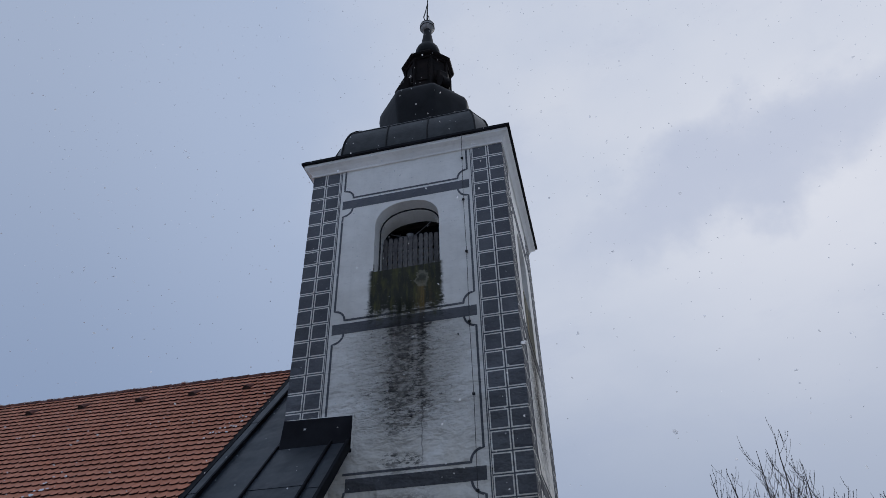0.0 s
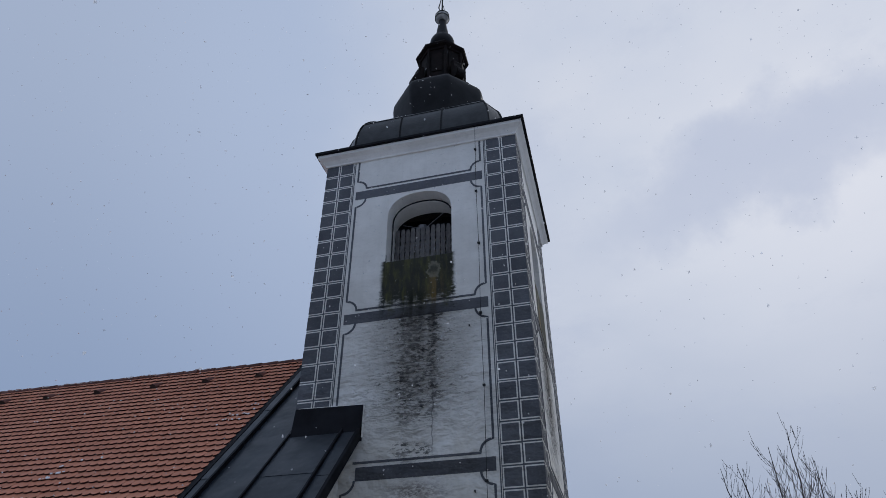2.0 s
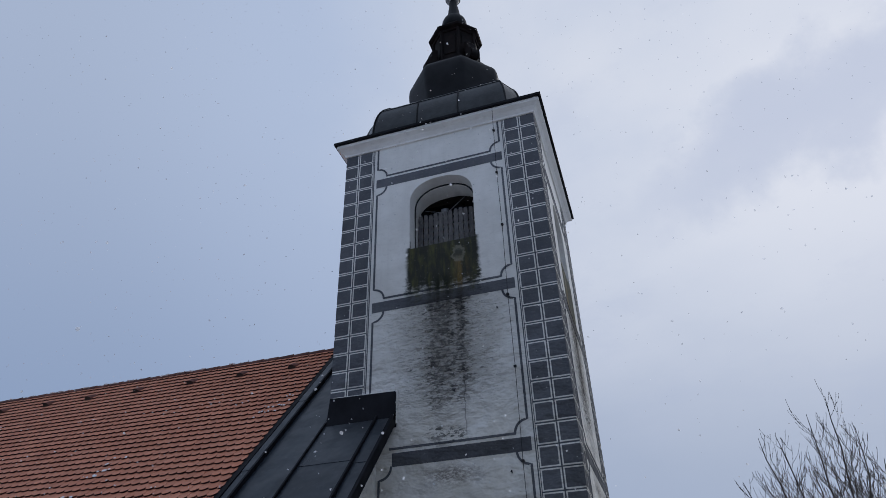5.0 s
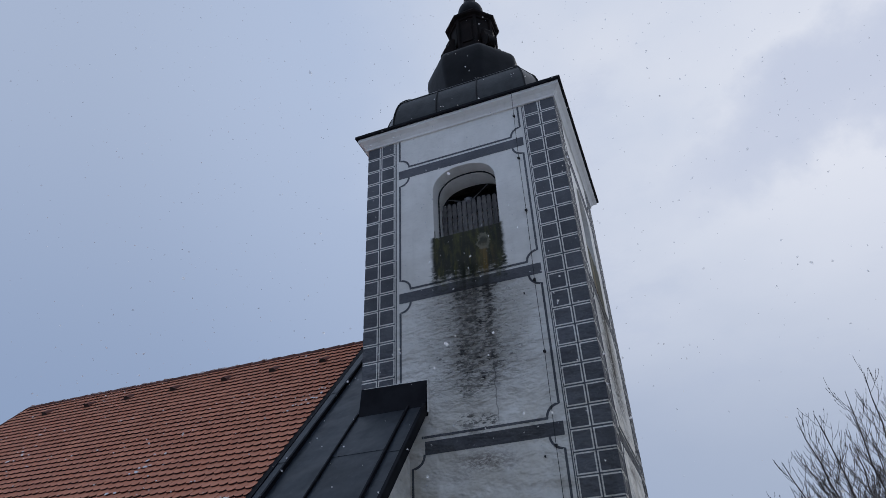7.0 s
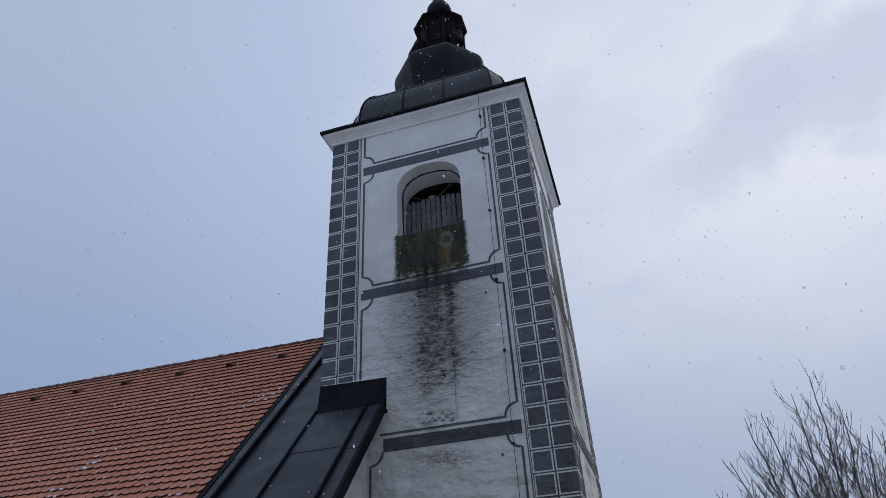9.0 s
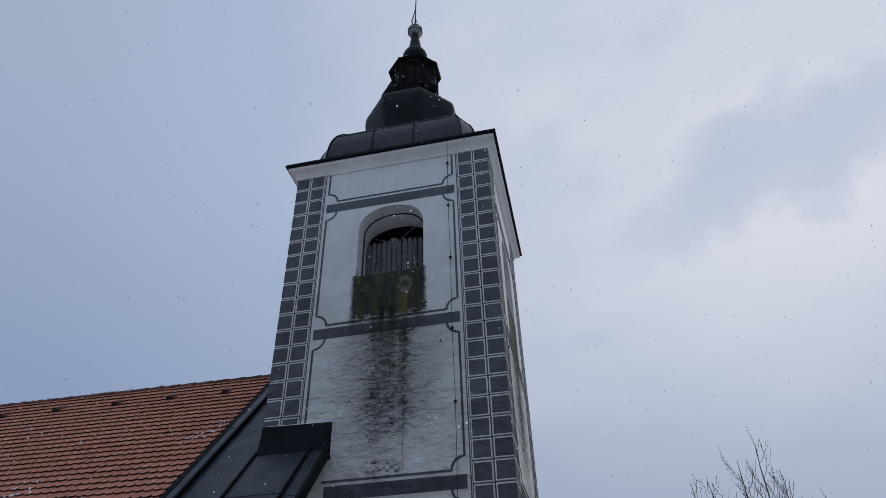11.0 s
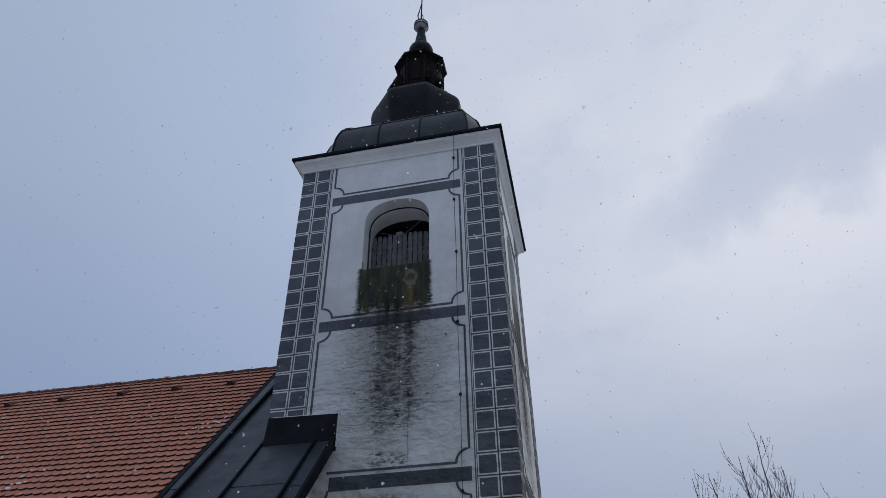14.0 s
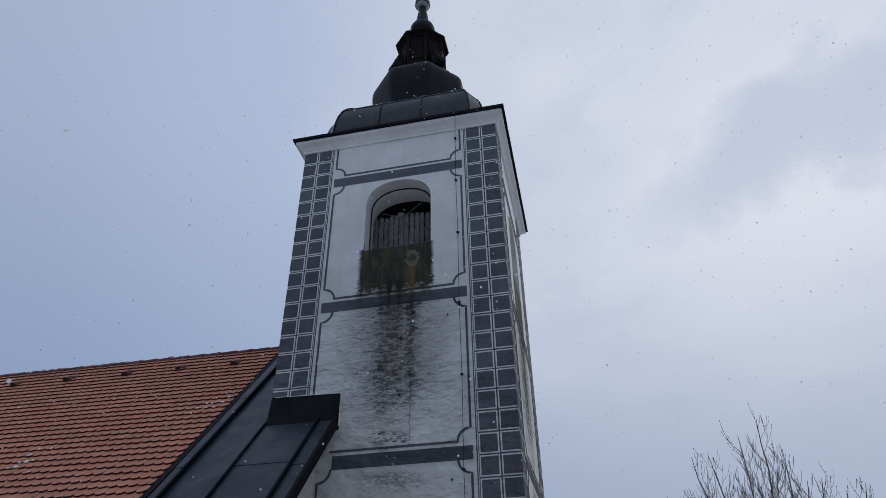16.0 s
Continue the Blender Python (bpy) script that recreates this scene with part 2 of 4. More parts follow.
def plaster_material(name, light, dark, relief, vary=0.0):
    m, nt, b, pos = material(name)
    large, grain = fuzz(nt, pos, 1.3, 6, 0.6), fuzz(nt, pos, 60.0, 3, 0.6)
    c = blend(nt, rise(nt, large, 0.3, 0.72), dark, light)
    c = blend(nt, calc(nt, "MULTIPLY", rise(nt, fuzz(nt, stretch(nt, pos, 6, 6, 0.4), 1.2, 4), 0.5, 0.75), 0.14), c, tuple(0.6 * v for v in dark[:3]) + (1,))
    c = blend(nt, calc(nt, "MULTIPLY", rise(nt, fuzz(nt, stretch(nt, pos, 1, 1, 1.7), 8.0, 7, 0.72), 0.5, 0.66), 0.16), c, tuple(0.62 * v for v in dark[:3]) + (1,))
    if vary:
        k = calc(nt, "ADD", calc(nt, "MULTIPLY", node(nt, "ObjectInfo").outputs["Random"], 2 * vary), 1 - vary)
        c = node(nt, "VectorMath", {0: c, "Scale": k}, operation="SCALE").outputs[0]
        c = blend(nt, calc(nt, "MULTIPLY", rise(nt, fuzz(nt, pos, 28.0, 4, 0.6), 0.56, 0.72), 0.35), c, (0.24, 0.24, 0.25, 1))
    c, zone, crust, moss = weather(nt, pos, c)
    trowel = fuzz(nt, stretch(nt, pos, 1.0, 1.0, 1.4), 4.5, 3, 0.5)
    h = calc(nt, "ADD", calc(nt, "MULTIPLY", trowel, 0.5), calc(nt, "MULTIPLY", grain, 0.08))
    zz = node(nt, "SeparateXYZ", {0: pos}).outputs[2]
    swirl = node(nt, "TexNoise", {"Vector": stretch(nt, pos, 1.0, 1.0, 1.5), "Scale": 2.6, "Detail": 3.2, "Roughness": 0.5, "Distortion": 0.15}).outputs[0]
    coarse = calc(nt, "MULTIPLY", calc(nt, "ADD", calc(nt, "MULTIPLY", rise(nt, zz, 7.8, 5.2), 0.85), 0.06), swirl)
    lump = bump(nt, calc(nt, "ADD", calc(nt, "MULTIPLY", calc(nt, "ADD", calc(nt, "MULTIPLY", zone, 1.5), calc(nt, "MULTIPLY", rise(nt, zz, 8.4, 6.0), 0.06)), crust), coarse), 1.0, 0.2)
    setin(nt, b, color=c, rough=0.92, spec=0.15, normal=node(nt, "Bump", {"Height": h, "Strength": relief, "Distance": 0.04, "Normal": lump}).outputs[0])
    return m


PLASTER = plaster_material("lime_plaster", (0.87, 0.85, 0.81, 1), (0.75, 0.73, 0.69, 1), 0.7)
SGRAFFITO = plaster_material("dark_grey_plaster", (0.145, 0.15, 0.165, 1), (0.10, 0.104, 0.117, 1), 0.6, 0.13)


def simple(name, a, b, scale, rough, metal=0.0, relief=0.2, random_amount=0.0, spec=0.4, grain=40.0):
    m, nt, bs, pos = material(name)
    n = fuzz(nt, pos, scale, 5, 0.6)
    c = blend(nt, rise(nt, n, 0.3, 0.7), (*a, 1), (*b, 1))
    if random_amount:
        r = calc(nt, "ADD", node(nt, "ObjectInfo").outputs["Random"], node(nt, "NewGeometry").outputs["Random Per Island"])
        r = calc(nt, "FRACT", r)
        k = calc(nt, "ADD", calc(nt, "MULTIPLY", r, 2 * random_amount), 1 - random_amount)
        c = node(nt, "VectorMath", {0: c, "Scale": k}, operation="SCALE").outputs[0]
    setin(nt, bs, color=c, rough=rough, metal=metal, spec=spec, normal=bump(nt, fuzz(nt, pos, grain, 4, 0.6), relief, 0.01))
    return m


TILE = simple("clay_roof_tile", (0.545, 0.192, 0.106), (0.64, 0.245, 0.142), 2.2, 0.7, random_amount=0.10, relief=0.3, spec=0.4)
# near-black clay: shade under the tile noses put into the colour, with some grime
TILE_EDGE = simple("grimy_shaded_clay_edge", (0.022, 0.008, 0.006), (0.046, 0.017, 0.012), 6.0, 0.95, random_amount=0.2, relief=0.3)
RIDGE_CLAY = simple("ridge_clay", (0.09, 0.036, 0.030), (0.17, 0.066, 0.05), 3.0, 0.85, random_amount=0.2, relief=0.3)
BATTEN = simple("roof_boarding", (0.03, 0.022, 0.018), (0.05, 0.035, 0.03), 4.0, 0.9)


def sheet_material():
    m, nt, b, pos = material("grey_sheet_metal")
    c = blend(nt, rise(nt, fuzz(nt, pos, 1.4, 5, 0.65), 0.32, 0.68), (0.011, 0.016, 0.022, 1), (0.028, 0.036, 0.045, 1))
    c = blend(nt, calc(nt, "MULTIPLY", rise(nt, fuzz(nt, pos, 9.0, 4, 0.6), 0.55, 0.75), 0.5), c, (0.05, 0.058, 0.07, 1))
    wave = node(nt, "Bump", {"Height": fuzz(nt, pos, 2.1, 2, 0.4), "Strength": 0.4, "Distance": 0.09}).outputs[0]
    setin(nt, b, color=c, rough=calc(nt, "ADD", calc(nt, "MULTIPLY", fuzz(nt, pos, 3.0, 4, 0.6), 0.3), 0.24), spec=0.32, normal=wave)
    return m


SHEET = sheet_material()
DARK_SHEET = simple("black_sheet_metal", (0.006, 0.006, 0.008), (0.013, 0.0135, 0.017), 2.5, 0.6, metal=0.0, relief=0.15, grain=4.0, spec=0.09)
SPIRE = simple("dark_spire_sheet", (0.009, 0.012, 0.014), (0.026, 0.031, 0.035), 3.4, 0.38, metal=0.0, relief=0.5, grain=5.0, spec=0.34)
SPIRE_DARK = simple("black_spire_sheet", (0.004, 0.0045, 0.0055), (0.010, 0.011, 0.013), 2.6, 0.5, metal=0.0, relief=0.4, grain=6.0, spec=0.16)
SPIRE_OLD = simple("rusty_spire_sheet", (0.005, 0.004, 0.004), (0.014, 0.009, 0.008), 3.0, 0.65, metal=0.0, relief=0.3, grain=9.0, spec=0.08)
BALL = simple("weathered_gilt", (0.17, 0.168, 0.165), (0.36, 0.355, 0.345), 9.0, 0.5, metal=0.1, relief=0.1)
IRON = simple("dark_iron", (0.015, 0.015, 0.016), (0.03, 0.028, 0.026), 10.0, 0.6, metal=0.4)
OLD_WOOD = simple("weathered_board", (0.10, 0.095, 0.093), (0.17, 0.16, 0.155), 8.0, 0.85, random_amount=0.18, relief=0.4)
DARK_WOOD = simple("dark_beam", (0.03, 0.026, 0.022), (0.05, 0.042, 0.035), 5.0, 0.85)
BARK = simple("bark", (0.075, 0.065, 0.06), (0.12, 0.105, 0.098), 9.0, 0.9, relief=0.5)
SNOW = simple("snow", (0.80, 0.81, 0.83), (0.88, 0.88, 0.89), 20.0, 0.7, relief=0.2)


def flake_material():
    m = bpy.data.materials.new("snowflake")
    m.use_nodes = True
    nt = m.node_tree
    nt.nodes.clear()
    a = node(nt, "BsdfDiffuse", {0: (0.97, 0.97, 0.98, 1)})
    b = node(nt, "BsdfTranslucent", {0: (0.97, 0.97, 0.98, 1)})
    ice = node(nt, "MixShader", {0: 0.85, 1: a.outputs[0], 2: b.outputs[0]})
    gaps = node(nt, "BsdfTransparent")
    node(nt, "OutputMaterial", {0: node(nt, "MixShader", {0: 0.45, 1: ice.outputs[0], 2: gaps.outputs[0]}).outputs[0]})
    return m


FLAKE = flake_material()
# unseen ground, made pale so that bounced light brightens soffits and cornice
BOUNCE_GROUND = simple("pale_bounce_ground", (0.27, 0.265, 0.26), (0.50, 0.50, 0.51), 0.8, 0.95, relief=0.6, grain=25.0)
PALE = simple("pale_metal", (0.16, 0.165, 0.17), (0.24, 0.24, 0.25), 12.0, 0.5, metal=0.3)

# ---------------------------------------------------------------- mesh helpers


def part(name, bm, mat, parent=None, label="", smooth=False):
    me = bpy.data.meshes.new(name)
    bmesh.ops.recalc_face_normals(bm, faces=bm.faces)
    if smooth:
        for f in bm.faces:
            f.smooth = True
    bm.to_mesh(me)
    bm.free()
    for m in mat if isinstance(mat, (list, tuple)) else [mat]:
        me.materials.append(m)
    ob = new(name, me)
    if parent:
        ob.parent = parent
    if label:
        ob["label"] = label
    return ob


def hexa(bm, corners, index=0):
    """A box from four corners of one side and four of the other, in the same order."""
    v = [bm.verts.new(c) for c in corners]
    fs = [(0, 1, 2, 3), (4, 7, 6, 5), (0, 4, 5, 1), (1, 5, 6, 2), (2, 6, 7, 3), (3, 7, 4, 0)]
    for f in fs:
        bm.faces.new([v[i] for i in f]).material_index = index


def box(bm, x0, x1, y0, y1, z0, z1, index=0):
    hexa(bm, [(x0, y0, z0), (x1, y0, z0), (x1, y1, z0), (x0, y1, z0), (x0, y0, z1), (x1, y0, z1), (x1, y1, z1), (x0, y1, z1)], index)


def tube(bm, pts, radii, sides=6, cap=True):
    rings = []
    for i, p in enumerate(pts):
        p = Vector(p)
        a = Vector(pts[max(i - 1, 0)])
        b = Vector(pts[min(i + 1, len(pts) - 1)])
        d = (b - a).normalized()
        s = d.orthogonal().normalized() if i == 0 else (s - d * s.dot(d)).normalized()
        t = d.cross(s)
        r = radii[i] if isinstance(radii, (list, tuple)) else radii
        rings.append([bm.verts.new(p + r * (math.cos(k * 2 * math.pi / sides) * s + math.sin(k * 2 * math.pi / sides) * t)) for k in range(sides)])
    for a, b in zip(rings, rings[1:]):
        for k in range(sides):
            bm.faces.new((a[k], a[(k + 1) % sides], b[(k + 1) % sides], b[k]))
    if cap:
        bm.faces.new(rings[0])
        bm.faces.new(rings[-1])


def thing(name, label, category, group="", kind="", at=(0, 0, 0)):
    ob = new(name)
    ob.location = at
    ob.empty_display_size = 0.2
    return tagged(ob, label, category, group, kind)


# ---------------------------------------------------------------- ground
GROUND_Z = 0.0
bm = bmesh.new()
R = [0, 6, 12, 20, 35, 70, 150, 400, 1000, 2500]
prev = None
for i, r in enumerate(R[1:]):
    ring = [bm.verts.new((r * math.cos(k * math.pi / 24), r * math.sin(k * math.pi / 24), -0.004 * r if r < 100 else -0.4 - 0.01 * r)) for k in range(48)]
    if prev is None:
        bm.faces.new(ring)
    else:
        for k in range(48):
            bm.faces.new((prev[k], prev[(k + 1) % 48], ring[(k + 1) % 48], ring[k]))
    prev = ring
tagged(part("ground", bm, BOUNCE_GROUND), "unseen churchyard ground, kept pale to bounce light upwards", "ground", kind="structure")

# ---------------------------------------------------------------- tower
W, TOP, THICK = 3.8, 10.74, 0.6
tower = thing("church_tower", "white plastered church tower with dark sgraffito corners and dark onion spire", "church tower")


def front(u, v, d):
    return Vector((-u, d, v))


def right(u, v, d):
    return Vector((-d, u, v))


NU, NV0, NSPR, NTOP, NHALF = 1.855, 7.98, 8.98, 9.47, 0.605


def arch(half, v0, spring, top, n=20):
    """The outline of a flat-shouldered arched opening, from the sill's near end round to its far end."""
    pts = [(NU - half, v0)]
    for k in range(n + 1):
        a = math.pi * (1 - k / n)
        cu, sv = math.cos(a), math.sin(a)
        pts.append((NU + half * math.copysign(abs(cu) ** 0.87, cu), spring + (top - spring) * abs(sv) ** 0.87))
    pts.append((NU + half, v0))
    return pts


def pierced_wall(name, mp):
    bm = bmesh.new()
    loops = []
    for half, v0, spr, top, d in ((NHALF, NV0, NSPR, NTOP, 0.0), (NHALF, NV0 + 0.05, NSPR, NTOP, 0.24), (NHALF - 0.035, NV0 + 0.06, NSPR - 0.02, NTOP - 0.06, 0.25), (NHALF + 0.03, NV0 + 0.12, NSPR - 0.02, NTOP - 0.06, THICK)):
        loops.append([bm.verts.new(mp(u, v, d)) for u, v in arch(half, v0, spr, top)])
    for a, b in zip(loops, loops[1:]):
        n = len(a)
        for k in range(n):
            bm.faces.new((a[k], a[(k + 1) % n], b[(k + 1) % n], b[k]))
    for loop, d in ((loops[0], 0.0), (loops[-1], THICK)):
        u0, u1 = (0, W) if d == 0 else (THICK, W - THICK)
        c = [bm.verts.new(mp(u, v, d)) for u, v in ((u0, 0), (u1, 0), (u1, TOP), (u0, TOP))]
        edges = [bm.edges.new((c[k], c[(k + 1) % 4])) for k in range(4)]
        n = len(loop)
        edges += [bm.edges.get((loop[k], loop[(k + 1) % n])) for k in range(n)]
        bmesh.ops.triangle_fill(bm, use_beauty=True, use_dissolve=False, edges=edges)
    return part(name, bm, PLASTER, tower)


wall_f = pierced_wall("front_wall", front)
wall_r = pierced_wall("side_wall", right)
bm = bmesh.new()
box(bm, -W, -W + THICK, THICK, W - THICK, 0, TOP)
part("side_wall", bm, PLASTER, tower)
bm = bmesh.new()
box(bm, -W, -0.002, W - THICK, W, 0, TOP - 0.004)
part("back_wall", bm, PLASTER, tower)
# unseen slab, added to stop light leaking into the belfry from below
bm = bmesh.new()
box(bm, -W + THICK, -THICK, THICK, W - THICK, 7.5, 7.7)
part("belfry_light_stop", bm, DARK_WOOD, tower)


def plate(bm, mp, u0, u1, v0, v1, d0, d1, index=0):
    hexa(bm, [mp(u0, v0, d0), mp(u1, v0, d0), mp(u1, v1, d0), mp(u0, v1, d0), mp(u0, v0, d1), mp(u1, v0, d1), mp(u1, v1, d1), mp(u0, v1, d1)], index)


PITCH, QTOP, COL, QW = 0.3113, 10.52, 0.277, 0.585


def sgraffito_tile_mesh(mp, width, outline_low, outline_high):
    """A dark square with a scratched pale outline; its own corner is the cell's lower low-u corner."""
    bm = bmesh.new()
    g, w = 0.011, 0.020
    a, b = (g if outline_low else 0.0), width - (g if outline_high else 0.0)
    plate(bm, mp, a, b, g, PITCH - g, -0.001, -0.0035, 0)
    plate(bm, mp, a + (w if outline_low else -0.004), b - (w if outline_high else -0.004), g + w, PITCH - g - w, -0.001, -0.006, 1)
    me = bpy.data.meshes.new("sgraffito_tile")
    bmesh.ops.recalc_face_normals(bm, faces=bm.faces)
    bm.to_mesh(me)
    bm.free()
    me.materials.append(PLASTER)
    me.materials.append(SGRAFFITO)
    return me


def strip(bm, mp, pts, w, d):
    """A painted line of width w along pts in the wall's plane."""
    P = [Vector(p) for p in pts]
    sides = []
    for i, p in enumerate(P):
        t = (P[min(i + 1, len(P) - 1)] - P[max(i - 1, 0)]).normalized()
        n = Vector((-t.y, t.x)) * w / 2
        sides.append((p + n, p - n))
    rings = [[bm.verts.new(mp(*q, dd)) for q, dd in ((a, 0.001), (b, 0.001), (b, d), (a, d))] for a, b in sides]
    for f, g in zip(rings, rings[1:]):
        for k in range(4):
            bm.faces.new((f[k], f[(k + 1) % 4], g[(k + 1) % 4], g[k]))
    bm.faces.new(rings[0])
    bm.faces.new(rings[-1])


BANDS = [(9.53, 9.725), (6.83, 7.02), (4.24, 4.435), (1.62, 1.81)]
ULO, UHI = 0.683, 3.117


def decorate(wall, mp, low_band_end):
    for lo in (True, False):
        u0, u1 = (0.0, QW) if lo else (W - QW, W)
        bm = bmesh.new()
        plate(bm, mp, u0, u1, 0.2, QTOP + 0.004, 0.001, -0.003)
        part("quoin_ground", bm, SGRAFFITO, wall, "dark grey sgraffito corner strip")
        bm = bmesh.new()
        ul = QW + 0.02 if lo else W - QW - 0.02
        strip(bm, mp, [(ul, 0.2), (ul, QTOP)], 0.016, -0.005)
        part("painted_line", bm, SGRAFFITO, wall)
        if lo:
            cells = [(0.0, COL, False, True), (COL, QW - COL, True, True)]
        else:
            cells = [(W - QW, QW - COL, True, True), (W - COL, COL, True, False)]
        for cu, cw, ol, oh in cells:
            me = sgraffito_tile_mesh(mp, cw, ol, oh)
            for k in range(33):
                ob = new("sgraffito_tile", me)
                ob.parent = wall
                ob.location = mp(cu, QTOP - (k + 1) * PITCH + random.uniform(-0.003, 0.003), -0.0025)
    for i, (v0, v1) in enumerate(BANDS):
        end = low_band_end if i >= 2 else UHI + 0.02
        bm = bmesh.new()
        plate(bm, mp, ULO - 0.025, end, v0, v1, 0.001, -0.006)
        part("painted_band", bm, SGRAFFITO, wall, "dark grey painted band")
    tops = [(QTOP + 0.02, True)] + [(b[0], False) for b in BANDS[:-1]]
    for i, (top, first) in enumerate(tops):
        low = BANDS[i][1] + 0.065
        uh = UHI if i < 3 else low_band_end + 0.2
        if i == 2:
            uh = UHI
        r = 0.19
        arc = lambda cu, cv, a0, a1: [(cu + r * math.cos(radians(a0 + (a1 - a0) * k / 8)), cv + r * math.sin(radians(a0 + (a1 - a0) * k / 8))) for k in range(9)]
        for side, cu in ((1, ULO), (-1, uh)):
            bm = bmesh.new()
            a_lo = arc(cu, low, 90, 0) if side == 1 else arc(cu, low, 90, 180)
            if first:
                line = [(cu, top - 0.02), (cu, top - 0.1)]
            else:
                line = arc(cu, top + 0.01, 0, -90) if side == 1 else arc(cu, top + 0.01, 180, 270)
            if i == 3 and side == -1 and low_band_end < 3:
                strip(bm, mp, line + [(cu, top - 0.3), (cu, 1.9)], 0.034, -0.007)
            else:
                strip(bm, mp, line + a_lo, 0.034, -0.007)
            part("panel_border", bm, SGRAFFITO, wall, "thin dark painted border with notched corners")
        bm = bmesh.new()
        strip(bm, mp, [(ULO + r - 0.012, low), (uh - r + 0.012 if i != 2 else low_band_end + 0.05, low)], 0.034, -0.0075)
        part("painted_line", bm, SGRAFFITO, wall)


decorate(wall_f, front, 2.73)
decorate(wall_r, right, UHI + 0.02)


def picket_screen(mp):
    for k in range(12):
        u = NU - 0.53 + k * 0.098
        h = 9.0 + random.uniform(-0.02, 0.02)
        lean = random.uniform(-0.006, 0.006)
        d0, d1 = 0.45, 0.475
        sill = NV0 + 0.05
        steps = 20
        half = [0.037 if i % 3 else 0.0465 for i in range(steps + 1)]
        left = [(u - half[i] + lean * i / steps, sill + (h - 0.03 - sill) * i / steps) for i in range(steps + 1)]
        rgt = [(u + half[i] + lean * i / steps, sill + (h - 0.03 - sill) * i / steps) for i in range(steps + 1)]
        outline = left + [(u - 0.022, h), (u + 0.022, h)] + rgt[::-1]
        bm = bmesh.new()
        f = [bm.verts.new(mp(x, v, d0)) for x, v in outline]
        g = [bm.verts.new(mp(x, v, d1)) for x, v in outline]
        bm.faces.new(f)
        bm.faces.new(g[::-1])
        for i in range(len(f)):
            bm.faces.new((f[i], f[(i + 1) % len(f)], g[(i + 1) % len(f)], g[i]))
        part("picket", bm, OLD_WOOD, tower)
    for v in (8.22, 8.8):
        bm = bmesh.new()
        plate(bm, mp, NU - 0.57, NU + 0.59, v - 0.03, v + 0.03, 0.476, 0.5)
        part("rail", bm, OLD_WOOD, tower)
    bm = bmesh.new()
    strip3 = arch(NHALF - 0.03, NV0 + 0.05, NSPR - 0.01, NTOP - 0.035)
    tube(bm, [mp(u, v, 0.235) for u, v in strip3], 0.016, 5)
    part("arch_edging", bm, IRON, tower, "dark iron edging round the bell opening")


picket_screen(front)
picket_screen(right)

# slit window in the side wall
bm = bmesh.new()
plate(bm, right, 1.83, 1.95, 5.62, 6.4, 0.002, -0.004)
part("slit_window", bm, DARK_WOOD, wall_r, "narrow dark slit window")

# cornice and eaves


def ring_of(bm, profile, plan, closed=False):
    """Sweeps (reach, z) pairs round a plan: plan(reach) gives the corner points."""
    rings = [[bm.verts.new((x, y, z)) for x, y in plan(r)] for r, z in profile]
    n = len(rings[0])
    pairs = list(zip(rings, rings[1:])) + ([(rings[-1], rings[0])] if closed else [])
    for a, b in pairs:
        for k in range(n):
            bm.faces.new((a[k], a[(k + 1) % n], b[(k + 1) % n], b[k]))
    return rings


AX, AY = -W / 2, W / 2


def square(reach):
    h = W / 2 + reach
    return [(AX - h, AY - h), (AX + h, AY - h), (AX + h, AY + h), (AX - h, AY + h)]


bm = bmesh.new()
ring_of(bm, [(-0.05, 10.485), (0.034, 10.485), (0.036, 10.53), (0.05, 10.55), (0.09, 10.60), (0.15, 10.64), (0.165, 10.65), (0.165, 10.715), (-0.05, 10.715)], square, True)
part("cornice", bm, PLASTER, tower, "white moulded plaster cornice")
bm = bmesh.new()
ring_of(bm, [(-0.1, 10.717), (0.2, 10.717), (0.216, 10.725), (0.216, 10.775), (0.2, 10.79), (-0.3, 10.98), (-0.3, 10.9)], square, True)
part("eaves_edge", bm, DARK_SHEET, tower, "black sheet metal eaves edge")


def chamfered(reach):
    h, c, w = reach, 0.79 * reach, 0.925 * reach
    return [(AX + a, AY + b) for a, b in ((-c, -h), (c, -h), (w, -c), (w, c), (c, h), (-c, h), (-0.985 * h, c), (-0.985 * h, -c))]


def octagon(reach):
    return [(AX + reach * math.cos(radians(22.5 + 45 * k)), AY + reach * math.sin(radians(22.5 + 45 * k))) for k in range(8)]


def curve(keys, n=6):
    """Catmull-Rom through (reach, z) keys."""
    out = []
    for i in range(len(keys) - 1):
        p0, p1, p2, p3 = keys[max(i - 1, 0)], keys[i], keys[i + 1], keys[min(i + 2, len(keys) - 1)]
        for k in range(n):
            t = k / n
            out.append(tuple(0.5 * (2 * b + (c - a) * t + (2 * a - 5 * b + 4 * c - d) * t * t + (3 * b - a - 3 * c + d) * t ** 3) for a, b, c, d in zip(p0, p1, p2, p3)))
    return out + [keys[-1]]


SKIRT = curve([(1.78, 10.9), (1.78, 11.2), (1.74, 11.55), (1.64, 11.85), (1.47, 12.06), (1.25, 12.18), (1.1, 12.28)])
bm = bmesh.new()
ring_of(bm, SKIRT, chamfered)
part("skirt_roof", bm, SPIRE, tower, "dark sheet metal curved skirt roof")
for k in range(8):
    bm = bmesh.new()
    tube(bm, [(*chamfered(r + 0.006)[k], z) for r, z in SKIRT], 0.018, 5)
    part("seam", bm, SPIRE_DARK, tower)
for k in (18, 27):
    bm = bmesh.new()
    r, z = SKIRT[k]
    ring = chamfered(r + 0.004)
    tube(bm, [(*p, z) for p in ring + ring[:1]], 0.013, 5)
    part("seam", bm, SPIRE, tower)
